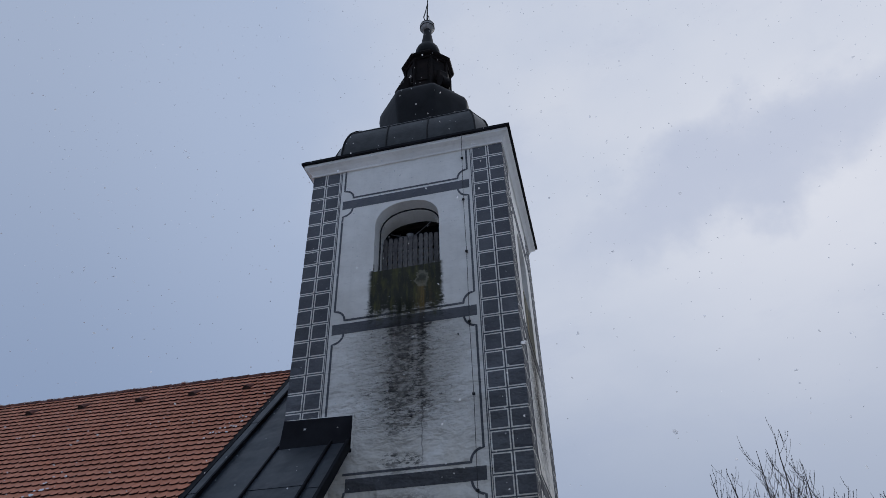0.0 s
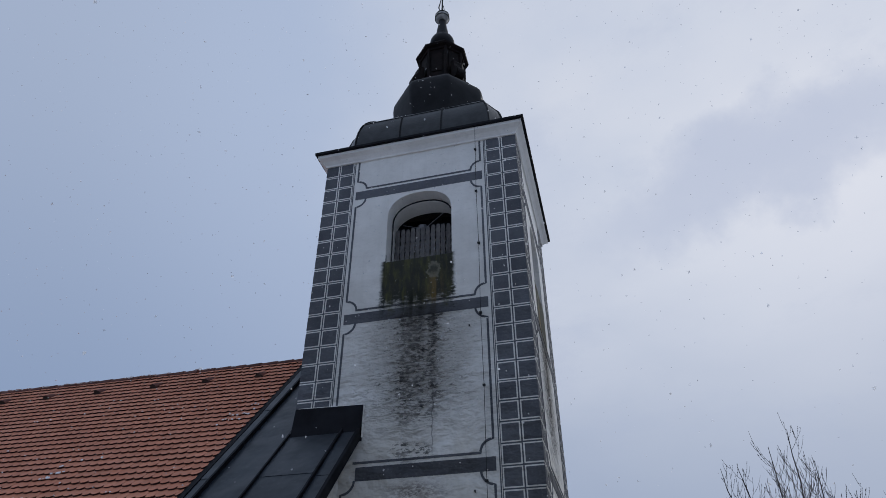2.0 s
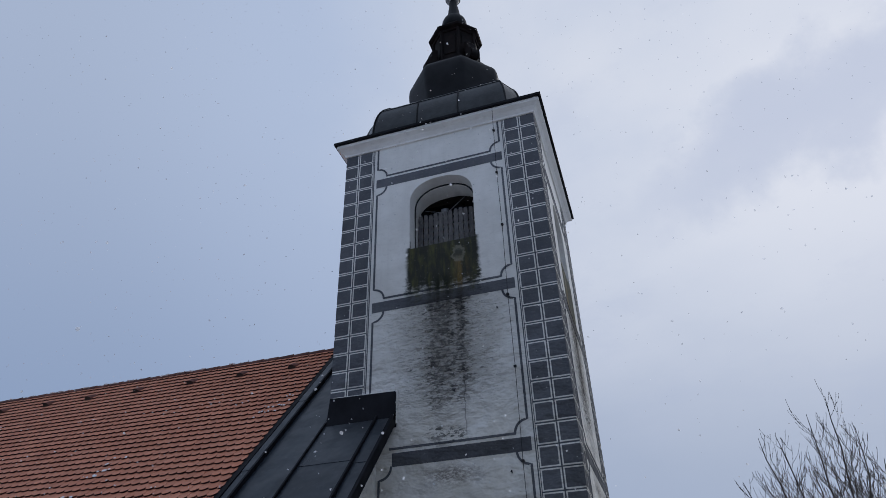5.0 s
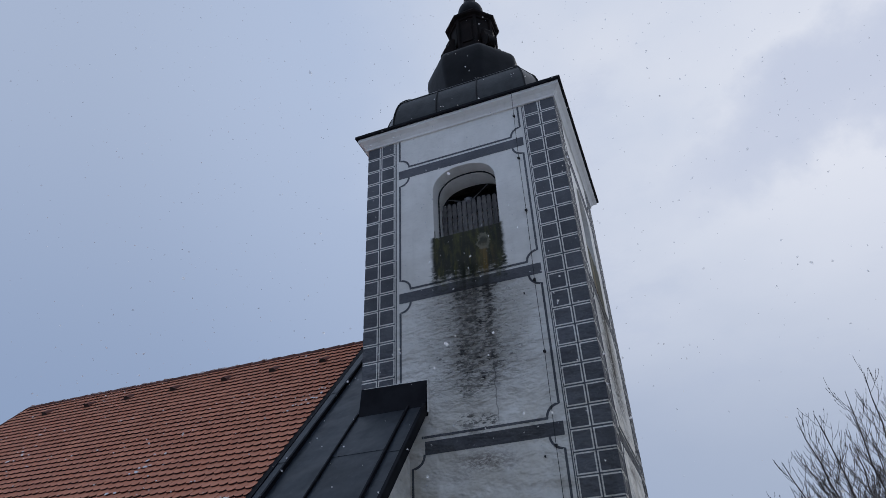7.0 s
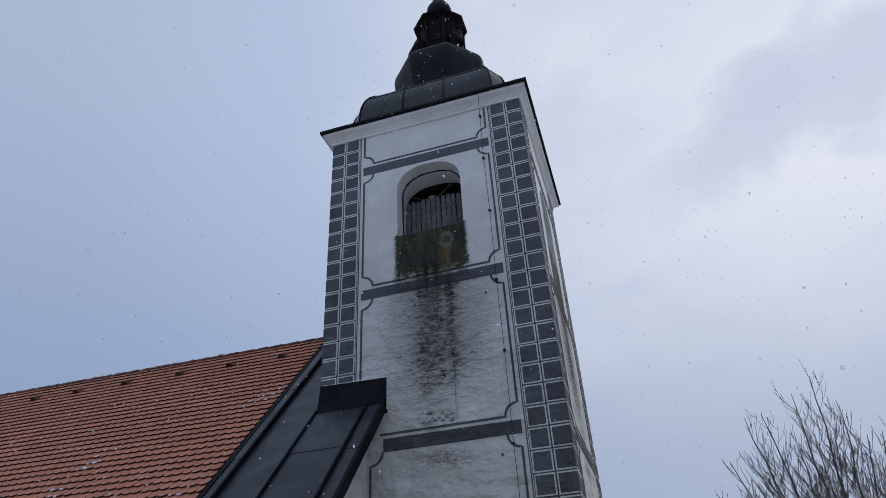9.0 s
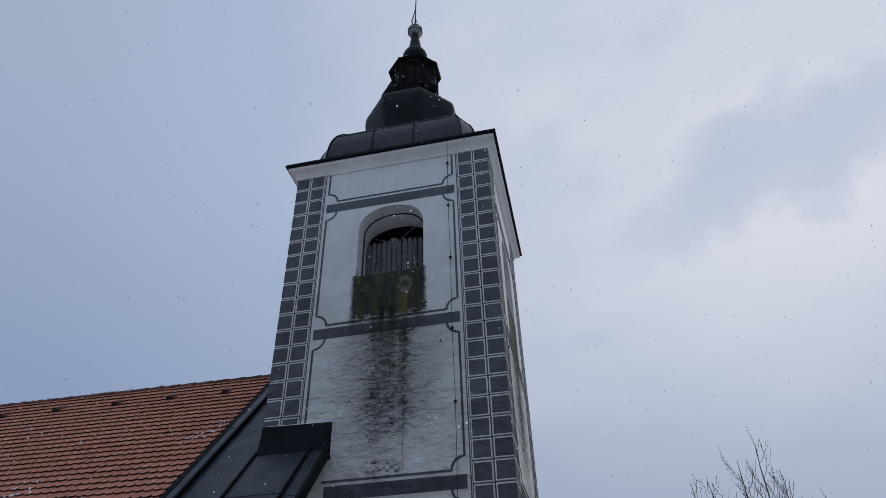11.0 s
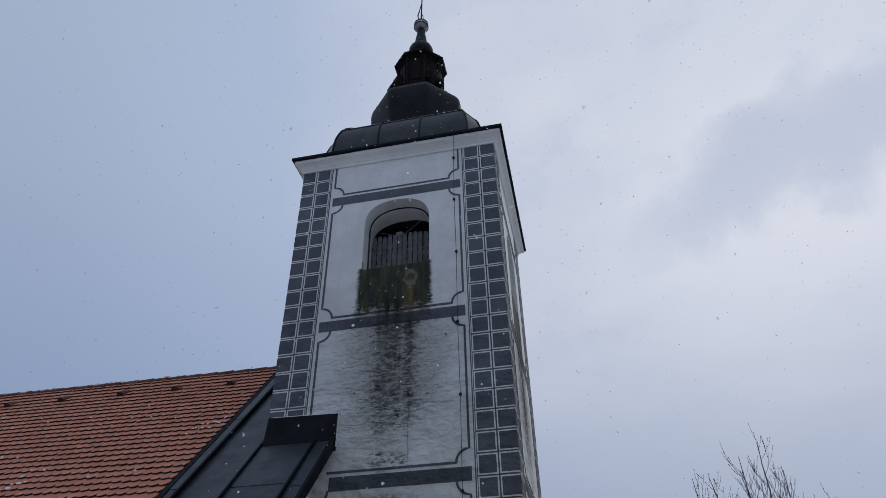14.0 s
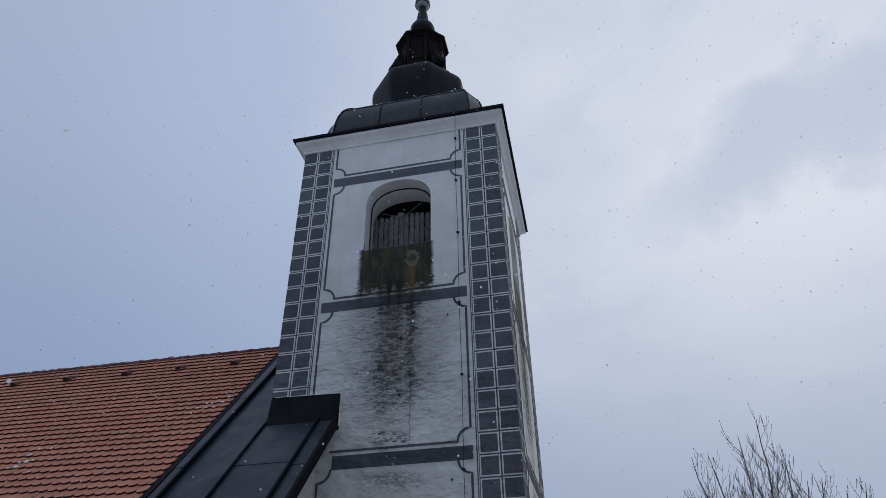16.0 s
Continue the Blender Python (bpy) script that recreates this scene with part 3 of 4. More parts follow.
for sx, sy in ((0, -1), (1, 0), (0, 1), (-1, 0)):
    for off in (-0.45, 0.42):
        bm = bmesh.new()
        tube(bm, [(AX + sx * (0.925 * r + 0.004) + (off if sx == 0 else 0), AY + sy * (r + 0.004) + (off if sy == 0 else 0), z) for r, z in SKIRT], 0.018, 5)
        part("seam", bm, SPIRE_DARK, tower)

BELL = curve([(1.06, 12.2), (1.13, 12.7), (1.20, 13.12), (1.225, 13.42), (1.185, 13.62), (1.03, 13.76), (0.82, 13.87), (0.66, 13.95)])


def soft_octagon(reach):
    """The octagon with rounded corners, a little narrower than deep."""
    c = [Vector((AX - 0.03 + 0.97 * (p[0] - AX), p[1])) for p in octagon(reach)]
    out = []
    for k in range(8):
        a, b, d = c[k - 1], c[k], c[(k + 1) % 8]
        p, q = b.lerp(a, 0.09), b.lerp(d, 0.09)
        out += [tuple(p * (1 - t) ** 2 + b * 2 * t * (1 - t) + q * t * t) for t in (0, 0.25, 0.5, 0.75, 1)]
    return out


bm = bmesh.new()
ring_of(bm, BELL, soft_octagon)
part("bell_roof", bm, SPIRE_DARK, tower, "dark octagonal bell-shaped sheet roof", smooth=True)

bm = bmesh.new()
ring_of(bm, [(0.55, 13.9), (0.77, 13.96), (0.82, 14.02), (0.80, 14.09), (0.66, 14.17), (0.6, 14.3), (0.4, 14.3)], octagon)
part("lantern_base", bm, SPIRE_OLD, tower)
bm = bmesh.new()
ring_of(bm, [(0.56, 14.2), (0.57, 15.38)], octagon)
part("lantern_body", bm, SPIRE_OLD, tower, "rusty dark lantern drum")
for k in range(8):
    a = octagon(0.575)[k]
    bm = bmesh.new()
    tube(bm, [(*a, 14.25), (*a, 15.38)], 0.045, 6)
    part("lantern_post", bm, SPIRE_OLD, tower)
    b, c = Vector((*octagon(0.572)[k], 0)), Vector((*octagon(0.572)[(k + 1) % 8], 0))
    out = ((b + c) / 2 - Vector((AX, AY, 0))).normalized() * 0.012
    l, r_ = b.lerp(c, 0.2), b.lerp(c, 0.8)
    lo, hi = Vector((0, 0, 14.5)), Vector((0, 0, 15.2))
    bm = bmesh.new()
    hexa(bm, [l + lo, r_ + lo, r_ + hi, l + hi, l + out + lo, r_ + out + lo, r_ + out + hi, l + out + hi])
    part("lantern_shutter", bm, SPIRE_OLD, tower)
BRACKET = curve([(0.58, 14.1), (0.80, 14.02), (0.90, 14.12), (0.88, 14.30), (0.79, 14.40), (0.76, 14.54), (0.74, 14.68), (0.58, 14.78)], 4)
for k in range(4):
    a = radians(45 + 90 * k)
    along, across = Vector((math.cos(a), math.sin(a), 0)), Vector((-math.sin(a), math.cos(a), 0)) * 0.11
    bm = bmesh.new()
    sides = [[bm.verts.new(Vector((AX, AY, z)) + along * r + w * across) for r, z in BRACKET] for w in (-1, 1)]
    bm.faces.new(sides[0])
    bm.faces.new(sides[1][::-1])
    n = len(BRACKET)
    for i in range(n):
        bm.faces.new((sides[0][i], sides[0][(i + 1) % n], sides[1][(i + 1) % n], sides[1][i]))
    bmesh.ops.bevel(bm, geom=[e for e in bm.edges if e.verts[0] in sides[0] and e.verts[1] in sides[0] or e.verts[0] in sides[1] and e.verts[1] in sides[1]], offset=0.02, segments=2, affect="EDGES")
    part("scroll_bracket", bm, SPIRE_OLD, tower)
HOOD = [(0.48, 15.28), (0.60, 15.33), (0.615, 15.38), (0.69, 15.42), (0.705, 15.47), (0.67, 15.51)] + curve([(0.62, 15.54), (0.48, 15.68), (0.38, 15.86), (0.30, 16.02)], 4)
bm = bmesh.new()
ring_of(bm, HOOD, octagon)
part("lantern_hood", bm, SPIRE_OLD, tower, "dark octagonal lantern hood")


def round_plan(reach):
    return [(AX + reach * math.cos(k * math.pi / 10), AY + reach * math.sin(k * math.pi / 10)) for k in range(20)]


bm = bmesh.new()
ring_of(bm, curve([(0.26, 15.96), (0.32, 16.06), (0.335, 16.18), (0.30, 16.32), (0.22, 16.42), (0.18, 16.5), (0.15, 16.75), (0.115, 17.0), (0.10, 17.18)], 4), round_plan)
part("finial_neck", bm, SPIRE_DARK, tower, smooth=True)
bm = bmesh.new()
ring_of(bm, [(max(0.004, 0.195 * math.sin(math.pi * k / 14)), 17.35 - 0.2 * math.cos(math.pi * k / 14)) for k in range(15)], round_plan)
ball = part("finial_ball", bm, BALL, tower, "weathered gilt ball", smooth=True)
for z, r in ((17.30, 0.197), (17.42, 0.19)):
    bm = bmesh.new()
    tube(bm, [(AX + r * math.cos(k * math.pi / 12), AY + r * math.sin(k * math.pi / 12), z) for k in range(25)], 0.011, 5)
    part("band", bm, IRON, ball)
bm = bmesh.new()
tube(bm, [(AX, AY, 17.52), (AX, AY, 17.75), (AX + 0.03, AY + 0.01, 19.2)], [0.035, 0.024, 0.014], 6)
part("finial_rod", bm, IRON, tower)
bm = bmesh.new()
tube(bm, [(AX - 0.02, AY, 17.62), (AX - 0.075, AY, 17.74), (AX - 0.10, AY, 17.86), (AX - 0.05, AY, 18.08), (AX, AY, 18.4)], [0.012, 0.014, 0.02, 0.016, 0.009], 5)
part("scroll", bm, IRON, tower)
bm = bmesh.new()
tube(bm, [(AX + 0.02, AY, 17.60), (AX + 0.06, AY, 17.70), (AX + 0.045, AY, 17.82), (AX + 0.01, AY, 17.95)], 0.011, 5)
part("scroll", bm, IRON, tower)

# things in the bell opening and on the wall
lamp = thing("floodlight", "small pale grey floodlight hung on two rods in the bell opening", "lamp")
bm = bmesh.new()
bmesh.ops.create_cone(bm, cap_ends=True, segments=14, radius1=0.085, radius2=0.075, depth=0.11, matrix=pose(-NU - 0.09, 0.56, 9.05, 20, 0, 0))
part("housing", bm, PALE, lamp)
bm = bmesh.new()
bmesh.ops.create_cone(bm, cap_ends=True, segments=14, radius1=0.095, radius2=0.095, depth=0.03, matrix=pose(-NU - 0.09, 0.545, 9.0, 20, 0, 0))
part("rim", bm, PALE, lamp)
for s, zz in ((-1, 9.18), (1, 9.33)):
    bm = bmesh.new()
    tube(bm, [(-NU - 0.09 + s * 0.08, 0.56, 9.06), (-NU - 0.09 + s * 0.40, 0.56, zz)], 0.009, 5)
    part("rod", bm, PALE, lamp)
bm = bmesh.new()
box(bm, -W + THICK, -THICK, 0.75, 0.9, 9.5, 9.68)
part("bell_beam", bm, DARK_WOOD, tower)

rod = thing("lightning_conductor", "thin dark lightning conductor cable clamped down the plaster wall", "lightning conductor")
pts = [(-0.70, -0.21, 10.8), (-0.72, -0.2, 10.66), (-0.755, -0.05, 10.5)]
CL = [10.25, 9.225, 8.07, 6.71, 5.485, 4.1, 2.9, 1.7]
for i, z in enumerate(CL):
    pts.append((-0.765 - 0.004 * i + 0.006 * (-1) ** i, -0.045, z))
pts.append((-0.8, -0.045, 0.0))
bm = bmesh.new()
tube(bm, pts, 0.0045, 5)
part("cable", bm, IRON, rod)
for i, z in enumerate(CL):
    bm = bmesh.new()
    x = pts[3 + i][0]
    box(bm, x - 0.022, x + 0.022, -0.06, -0.03, z - 0.018, z + 0.018)
    box(bm, x - 0.008, x + 0.008, -0.03, 0.02, z - 0.008, z + 0.008)
    bmesh.ops.bevel(bm, geom=bm.edges[:], offset=0.003, segments=1, affect="EDGES")
    part("clamp", bm, IRON, rod)

pin = thing("wall_pin", "short rusty iron pin stuck in the plaster", "iron pin", group="iron pins", at=(-0.981, 0.0, 6.525))
bm = bmesh.new()
tube(bm, [(0, 0.03, 0), (0.004, -0.03, 0.004), (0.006, -0.045, -0.03)], [0.011, 0.011, 0.009], 6)
part("shank", bm, IRON, pin)
copy_thing(pin, pose(-0.976, 0.0, 3.987, 0, 0, 20))

# ---------------------------------------------------------------- nave
SLOPE, Z0 = 1.09, 5.03
RY, EY = 2.165, -2.42
XG, XT, XL = -2.665, -4.84, -14.18
RUN = math.hypot(1, SLOPE)
RISE = 0.012
nave = thing("church_nave", "church nave with a steep red clay tile roof beside the tower", "church")


def roof_z(y):
    return Z0 + SLOPE * y


def on_roof(x, s, h=0.0):
    """A point s metres down the slope from the ridge, h above the roof plane."""
    y = RY - s / RUN
    return Vector((x, y - h * SLOPE / RUN, roof_z(y) + h / RUN + RISE * max(0.0, -5.0 - x)))


LEN = (RY - EY) * RUN
bm = bmesh.new()
for (xa, xb, s0) in ((XL, -5.0, 0.0), (-5.0, -W - 0.004, 0.0), (-W - 0.004, XG - 0.06, (RY + 0.004) * RUN)):
    hexa(bm, [on_roof(xa, s0, -0.05), on_roof(xb, s0, -0.05), on_roof(xb, LEN, -0.05), on_roof(xa, LEN, -0.05), on_roof(xa, s0, -0.16), on_roof(xb, s0, -0.16), on_roof(xb, LEN, -0.16), on_roof(xa, LEN, -0.16)])
part("roof_boarding", bm, BATTEN, nave)
# far slope
bm = bmesh.new()
far = lambda x, s, h: (x, 2 * RY - on_roof(x, s, h).y, on_roof(x, s, h).z)
hexa(bm, [far(XL, 0, 0), far(-W - 0.01, 0, 0), far(-W - 0.01, LEN, 0), far(XL, LEN, 0), far(XL, 0, -0.16), far(-W - 0.01, 0, -0.16), far(-W - 0.01, LEN, -0.16), far(XL, LEN, -0.16)])
part("far_roof_slope", bm, TILE, nave)
YW0, YW1, XW = -2.12, 2 * RY + 2.12, -2.98
bm = bmesh.new()
box(bm, XL + 0.25, XW, YW0, YW0 + 0.6, 0, roof_z(YW0) - 0.2)
part("side_wall", bm, PLASTER, nave)
bm = bmesh.new()
box(bm, XL + 0.25, -W, YW1 - 0.6, YW1, 0, roof_z(YW0) - 0.2)
part("back_wall", bm, PLASTER, nave)
for xa, xb, ya in ((XW - 0.6, XW, -0.004), (XL + 0.25, XL + 0.85, RY)):
    bm = bmesh.new()
    c = [(YW0 + 0.6, 0), (ya, 0), (ya, roof_z(ya) - 0.22), (YW0 + 0.6, roof_z(YW0 + 0.6) - 0.22)]
    hexa(bm, [(xa, y, z) for y, z in c] + [(xb, y, z) for y, z in c])
    part("gable_wall", bm, PLASTER, nave)

# metal sheeting against the tower
flash = thing("roof_flashing", "dark grey standing-seam sheet metal roof against the tower", "sheet roof")


def sheet(x0, x1, s0, s1, h=0.0):
    bm = bmesh.new()
    hexa(bm, [on_roof(x0, s0, h), on_roof(x1, s0, h), on_roof(x1, s1, h), on_roof(x0, s1, h), on_roof(x0, s0, h - 0.02), on_roof(x1, s0, h - 0.02), on_roof(x1, s1, h - 0.02), on_roof(x0, s1, h - 0.02)])
    part("sheet", bm, SHEET, flash)


ST = RY * RUN + 0.08
JOINTS = [(-4.73, -4.52, 0.0, (2.25, 4.3)), (-4.52, -3.82, 0.0, ()), (-3.82, -2.955, ST, (4.37,)), (-2.955, XG, ST, (4.45,))]
for x0, x1, s0, cuts in JOINTS:
    marks = [s0, *[c for c in cuts if c > s0], LEN]
    for i, (a, b) in enumerate(zip(marks, marks[1:])):
        sheet(x0 + 0.003, x1 - 0.003, a, b + (0.03 if b < LEN else 0), 0.006 * (len(marks) - i))
# the first, wide strip is black for the shade under the tile edge; others are seams
for x, s0, hh, ww in ((-4.785, 0.0, 0.025, 0.10), (-4.52, 0.0, 0.075, 0.035), (-3.82, 1.5, 0.05, 0.025), (-2.955, ST, 0.06, 0.03)):
    bm = bmesh.new()
    hexa(bm, [on_roof(x - ww / 2, s0, hh), on_roof(x + ww / 2, s0, hh), on_roof(x + ww / 2, LEN, hh), on_roof(x - ww / 2, LEN, hh), on_roof(x - ww / 2, s0, 0), on_roof(x + ww / 2, s0, 0), on_roof(x + ww / 2, LEN, 0), on_roof(x - ww / 2, LEN, 0)])
    part("seam_and_shade_strip", bm, DARK_SHEET, flash)
bm = bmesh.new()
s0 = ST - 0.05
hexa(bm, [on_roof(XG - 0.05, s0, 0.05), on_roof(XG, s0, 0.05), on_roof(XG, LEN, 0.05), on_roof(XG - 0.05, LEN, 0.05), on_roof(XG - 0.05, s0, -0.09), on_roof(XG, s0, -0.09), on_roof(XG, LEN, -0.09), on_roof(XG - 0.05, LEN, -0.09)])
part("verge_trim", bm, DARK_SHEET, flash, "black verge trim board")
# upstand on the tower's face
bm = bmesh.new()
zb = roof_z(-0.1)
hexa(bm, [(-W + 0.01, -0.004, 5.41), (XG, -0.004, 5.38), (XG, -0.004, zb - 0.1), (-W + 0.01, -0.004, zb - 0.1), (-W + 0.01, -0.035, 5.41), (XG, -0.035, 5.38), (XG, -0.11, zb), (-W + 0.01, -0.11, zb)])
part("upstand", bm, DARK_SHEET, flash, "black sheet upstand against the tower wall")
bm = bmesh.new()
hexa(bm, [(XG, -0.003, 5.40), (XG + 0.018, -0.003, 5.40), (XG + 0.018, -0.003, zb - 0.05), (XG, -0.003, zb - 0.05), (XG, -0.03, 5.40), (XG + 0.018, -0.02, 5.40), (XG + 0.018, -0.02, zb - 0.05), (XG, -0.04, zb - 0.05)])
hexa(bm, [(-W + 0.05, -0.003, 5.409), (XG + 0.018, -0.003, 5.381), (XG + 0.018, -0.003, 5.397), (-W + 0.05, -0.003, 5.425), (-W + 0.05, -0.025, 5.411), (XG + 0.018, -0.025, 5.383), (XG + 0.018, -0.016, 5.397), (-W + 0.05, -0.016, 5.425)])
part("mortar_edge", bm, PLASTER, flash, "pale mortar line along the upstand")
bm = bmesh.new()
hexa(bm, [on_roof(-W - 0.015, 0.2, 0.28), on_roof(-W - 0.002, 0.2, 0.28), on_roof(-W - 0.002, ST, 0.05), on_roof(-W - 0.015, ST, 0.05), on_roof(-W - 0.03, 0.2, 0), on_roof(-W - 0.002, 0.2, 0), on_roof(-W - 0.002, ST, 0), on_roof(-W - 0.03, ST, 0)])
part("side_upstand", bm, SHEET, flash)

# ---------------------------------------------------------------- bare tree


def bare_tree(x, y, stems, seed):
    """A small tree: a short trunk, steep stems that end at the given (dx, dy, z), and curved ascending side shoots."""
    rnd = random.Random(seed)
    tree = thing("tree", "bare winter fruit tree with thin upright budding twigs", "tree", at=(x, y, -0.04))
    trunk = bmesh.new()
    tube(trunk, [(0, 0, 0), (0.03, 0.02, 0.6), (-0.03, 0.03, 1.1), (0.0, 0.0, 1.6)], [0.17, 0.13, 0.12, 0.11], 10)
    part("trunk", trunk, BARK, tree)
    twigs = bmesh.new()

    def buds(p, q, r):
        n = max(1, int((q - p).length / 0.07))
        for i in range(n):
            if rnd.random() < 0.6:
                c = p.lerp(q, (i + rnd.random()) / n)
                o = (0.8 * (q - p).normalized() + 0.5 * Vector((rnd.uniform(-1, 1), rnd.uniform(-1, 1), 0.3))).normalized()
                tube(twigs, [c, c + o * 0.014, c + o * 0.026], [0.003, 0.0065, 0.002], 4, cap=False)

    def shoot(p, d, length, r, depth):
        n = 7
        pts, radii = [p.copy()], [r]
        q, dd = p.copy(), d.normalized()
        for i in range(n):
            dd = (dd + Vector((0, 0, 0.19)) + 0.05 * Vector((rnd.uniform(-1, 1), rnd.uniform(-1, 1), rnd.uniform(-1, 1)))).normalized()
            q = q + dd * length / n
            pts.append(q.copy())
            radii.append(max(r * (1 - 0.6 * (i + 1) / n), 0.0029))
        tube(twigs, pts, radii, 4, cap=False)
        if r < 0.014:
            for a, b in zip(pts[1:], pts[2:]):
                buds(a, b, r)
        if depth < 2:
            for k in range((5, 2)[depth]):
                t = 0.15 + 0.7 * (k + rnd.random()) / (5, 2)[depth]
                i = min(int(t * n), n - 1)
                base = pts[i].lerp(pts[i + 1], t * n - i)
                tang = (pts[i + 1] - pts[i]).normalized()
                side = Vector((rnd.uniform(-1, 1), rnd.uniform(-1, 1), 0.1)).normalized()
                shoot(base, tang * 0.65 + side * 0.9, length * rnd.uniform(0.4, 0.75), max(radii[i] * 0.6, 0.0036), depth + 1)

    for dx, dy, z in stems:
        bm = bmesh.new()
        tip = Vector((dx, dy, z - 0.1))
        foot = Vector((0.05 * dx, 0.05 * dy, 1.35 + 0.2 * rnd.random()))
        out = Vector((dx * 0.75, dy * 0.75, 0.45 * z + 0.8))
        n = 10
        pts, radii = [], []
        for i in range(n + 1):
            t = i / n
            p = foot * (1 - t) ** 2 + out * 2 * t * (1 - t) + tip * t * t
            pts.append(p + (0.035 * Vector((rnd.uniform(-1, 1), rnd.uniform(-1, 1), 0)) if 0 < i < n else Vector()))
            radii.append(0.028 * (1 - t) ** 0.8 + 0.005)
        tube(bm, pts, radii, 7, cap=False)
        part("branch", bm, BARK, tree)
        buds(pts[-3], pts[-2], 0.006)
        buds(pts[-2], pts[-1], 0.006)
        length = (tip - foot).length
        for k in range(19):
            t = 0.32 + 0.63 * (k + rnd.random()) / 19
            i = min(int(t * n), n - 1)
            base = pts[i].lerp(pts[i + 1], t * n - i)
            tang = (pts[i + 1] - pts[i]).normalized()
            side = Vector((rnd.uniform(-1, 1), rnd.uniform(-1, 1), 0.0)).normalized()
            shoot(base, tang * (0.4 + 0.3 * t) + side * (1.1 - 0.4 * t), (0.235 - 0.145 * t) * length * rnd.uniform(0.8, 1.5), max(radii[i] * 0.42, 0.0048), 0 if t < 0.7 else 1)
    part("twig", twigs, BARK, tree)
    return tree


bare_tree(3.9, 4.8, [
    (0.38, 0.0, 6.15), (0.0, 0.2, 5.9), (-0.97, 0.2, 5.55), (-0.72, -0.2, 5.45), (-1.48, 0.0, 4.72), (-1.82, 0.3, 4.2), (0.77, 0.3, 5.6),
    (0.9, -0.2, 4.85), (1.28, 0.2, 4.98), (1.93, 0.0, 4.8), (-0.4, -0.8, 4.6), (0.3, 0.9, 4.9), (-1.2, 0.9, 4.3), (1.2, -0.8, 4.3),
], 5)

# ---------------------------------------------------------------- snowfall


def flake_field(name, count, seed, rmin, rmax, reach=((-10, 7), (-7.1, 0.5), (0.5, 37))):
    rnd = random.Random(seed)
    verts, faces = [], []
    for i in range(count):
        c = Vector((rnd.uniform(*reach[0]), rnd.uniform(*reach[1]), rnd.uniform(*reach[2])))
        r = rnd.uniform(rmin, rmax) * (0.7 + 0.6 * rnd.random())
        if -7.1 < c.y < -5.4:
            r *= 0.6
        for lobe in range(3):
            o = c + Vector((rnd.uniform(-1, 1), rnd.uniform(-1, 1), rnd.uniform(-1, 1))) * r * 0.35
            m = Euler((rnd.uniform(0, 6), rnd.uniform(0, 6), rnd.uniform(0, 6))).to_matrix()
            base = len(verts)
            for q in range(6):
                k = rnd.uniform(0.55, 1.15)
                verts.append(o + m @ Vector((r * k * math.cos(q * math.pi / 3), r * k * math.sin(q * math.pi / 3), 0)))
            faces.append(tuple(range(base, base + 6)))
    me = bpy.data.meshes.new(name)
    me.from_pydata(verts, [], faces)
    me.materials.append(FLAKE)
    ob = new(name, me)
    return tagged(ob, "scattered white snowflakes drifting down through the air", "snowfall", kind="stuff")


FALLS = [
    (flake_field("snowfall", 4300, 11, 0.006, 0.011), (0.25, 0.02, -1.15)),
    (flake_field("snowfall", 4600, 12, 0.0055, 0.010), (0.10, -0.02, -1.40)),
    (flake_field("snowfall", 2400, 13, 0.007, 0.014), (0.38, 0.02, -0.95)),
    (flake_field("snowfall", 150, 14, 0.0045, 0.0075, ((-7, 3), (-8.2, -7.2), (1.0, 22))), (0.30, 0.0, -1.10)),
]

# ---------------------------------------------------------------- roof pieces


def tile_mesh(name):
    bm = bmesh.new()
    w, l, t = 0.0765, 0.32, 0.042
    out = [(-w, l)] + [(w * math.sin(a), 0.066 * (1 - math.cos(a))) for a in [radians(q) for q in (-90, -68, -45, -22, 0, 22, 45, 68, 90)]] + [(w, l)]
    # own space: x along the course, y up the slope, z off the roof; the nose is raised on the course below
    lift = lambda y: 0.046 * (1 - y / l)
    top = [bm.verts.new((x, y, t + lift(y))) for x, y in out]
    low = [bm.verts.new((x, y, lift(y))) for x, y in out]
    bm.faces.new(top)
    # nose and underside take the dark edge colour, as painted shade
    for i in range(len(out) - 1):
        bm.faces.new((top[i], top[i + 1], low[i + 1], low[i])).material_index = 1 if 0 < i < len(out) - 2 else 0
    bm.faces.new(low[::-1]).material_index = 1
    bmesh.ops.recalc_face_normals(bm, faces=bm.faces)
    me = bpy.data.meshes.new(name)
    bm.to_mesh(me)
    bm.free()
    me.materials.append(TILE)
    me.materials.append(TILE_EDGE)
    return me


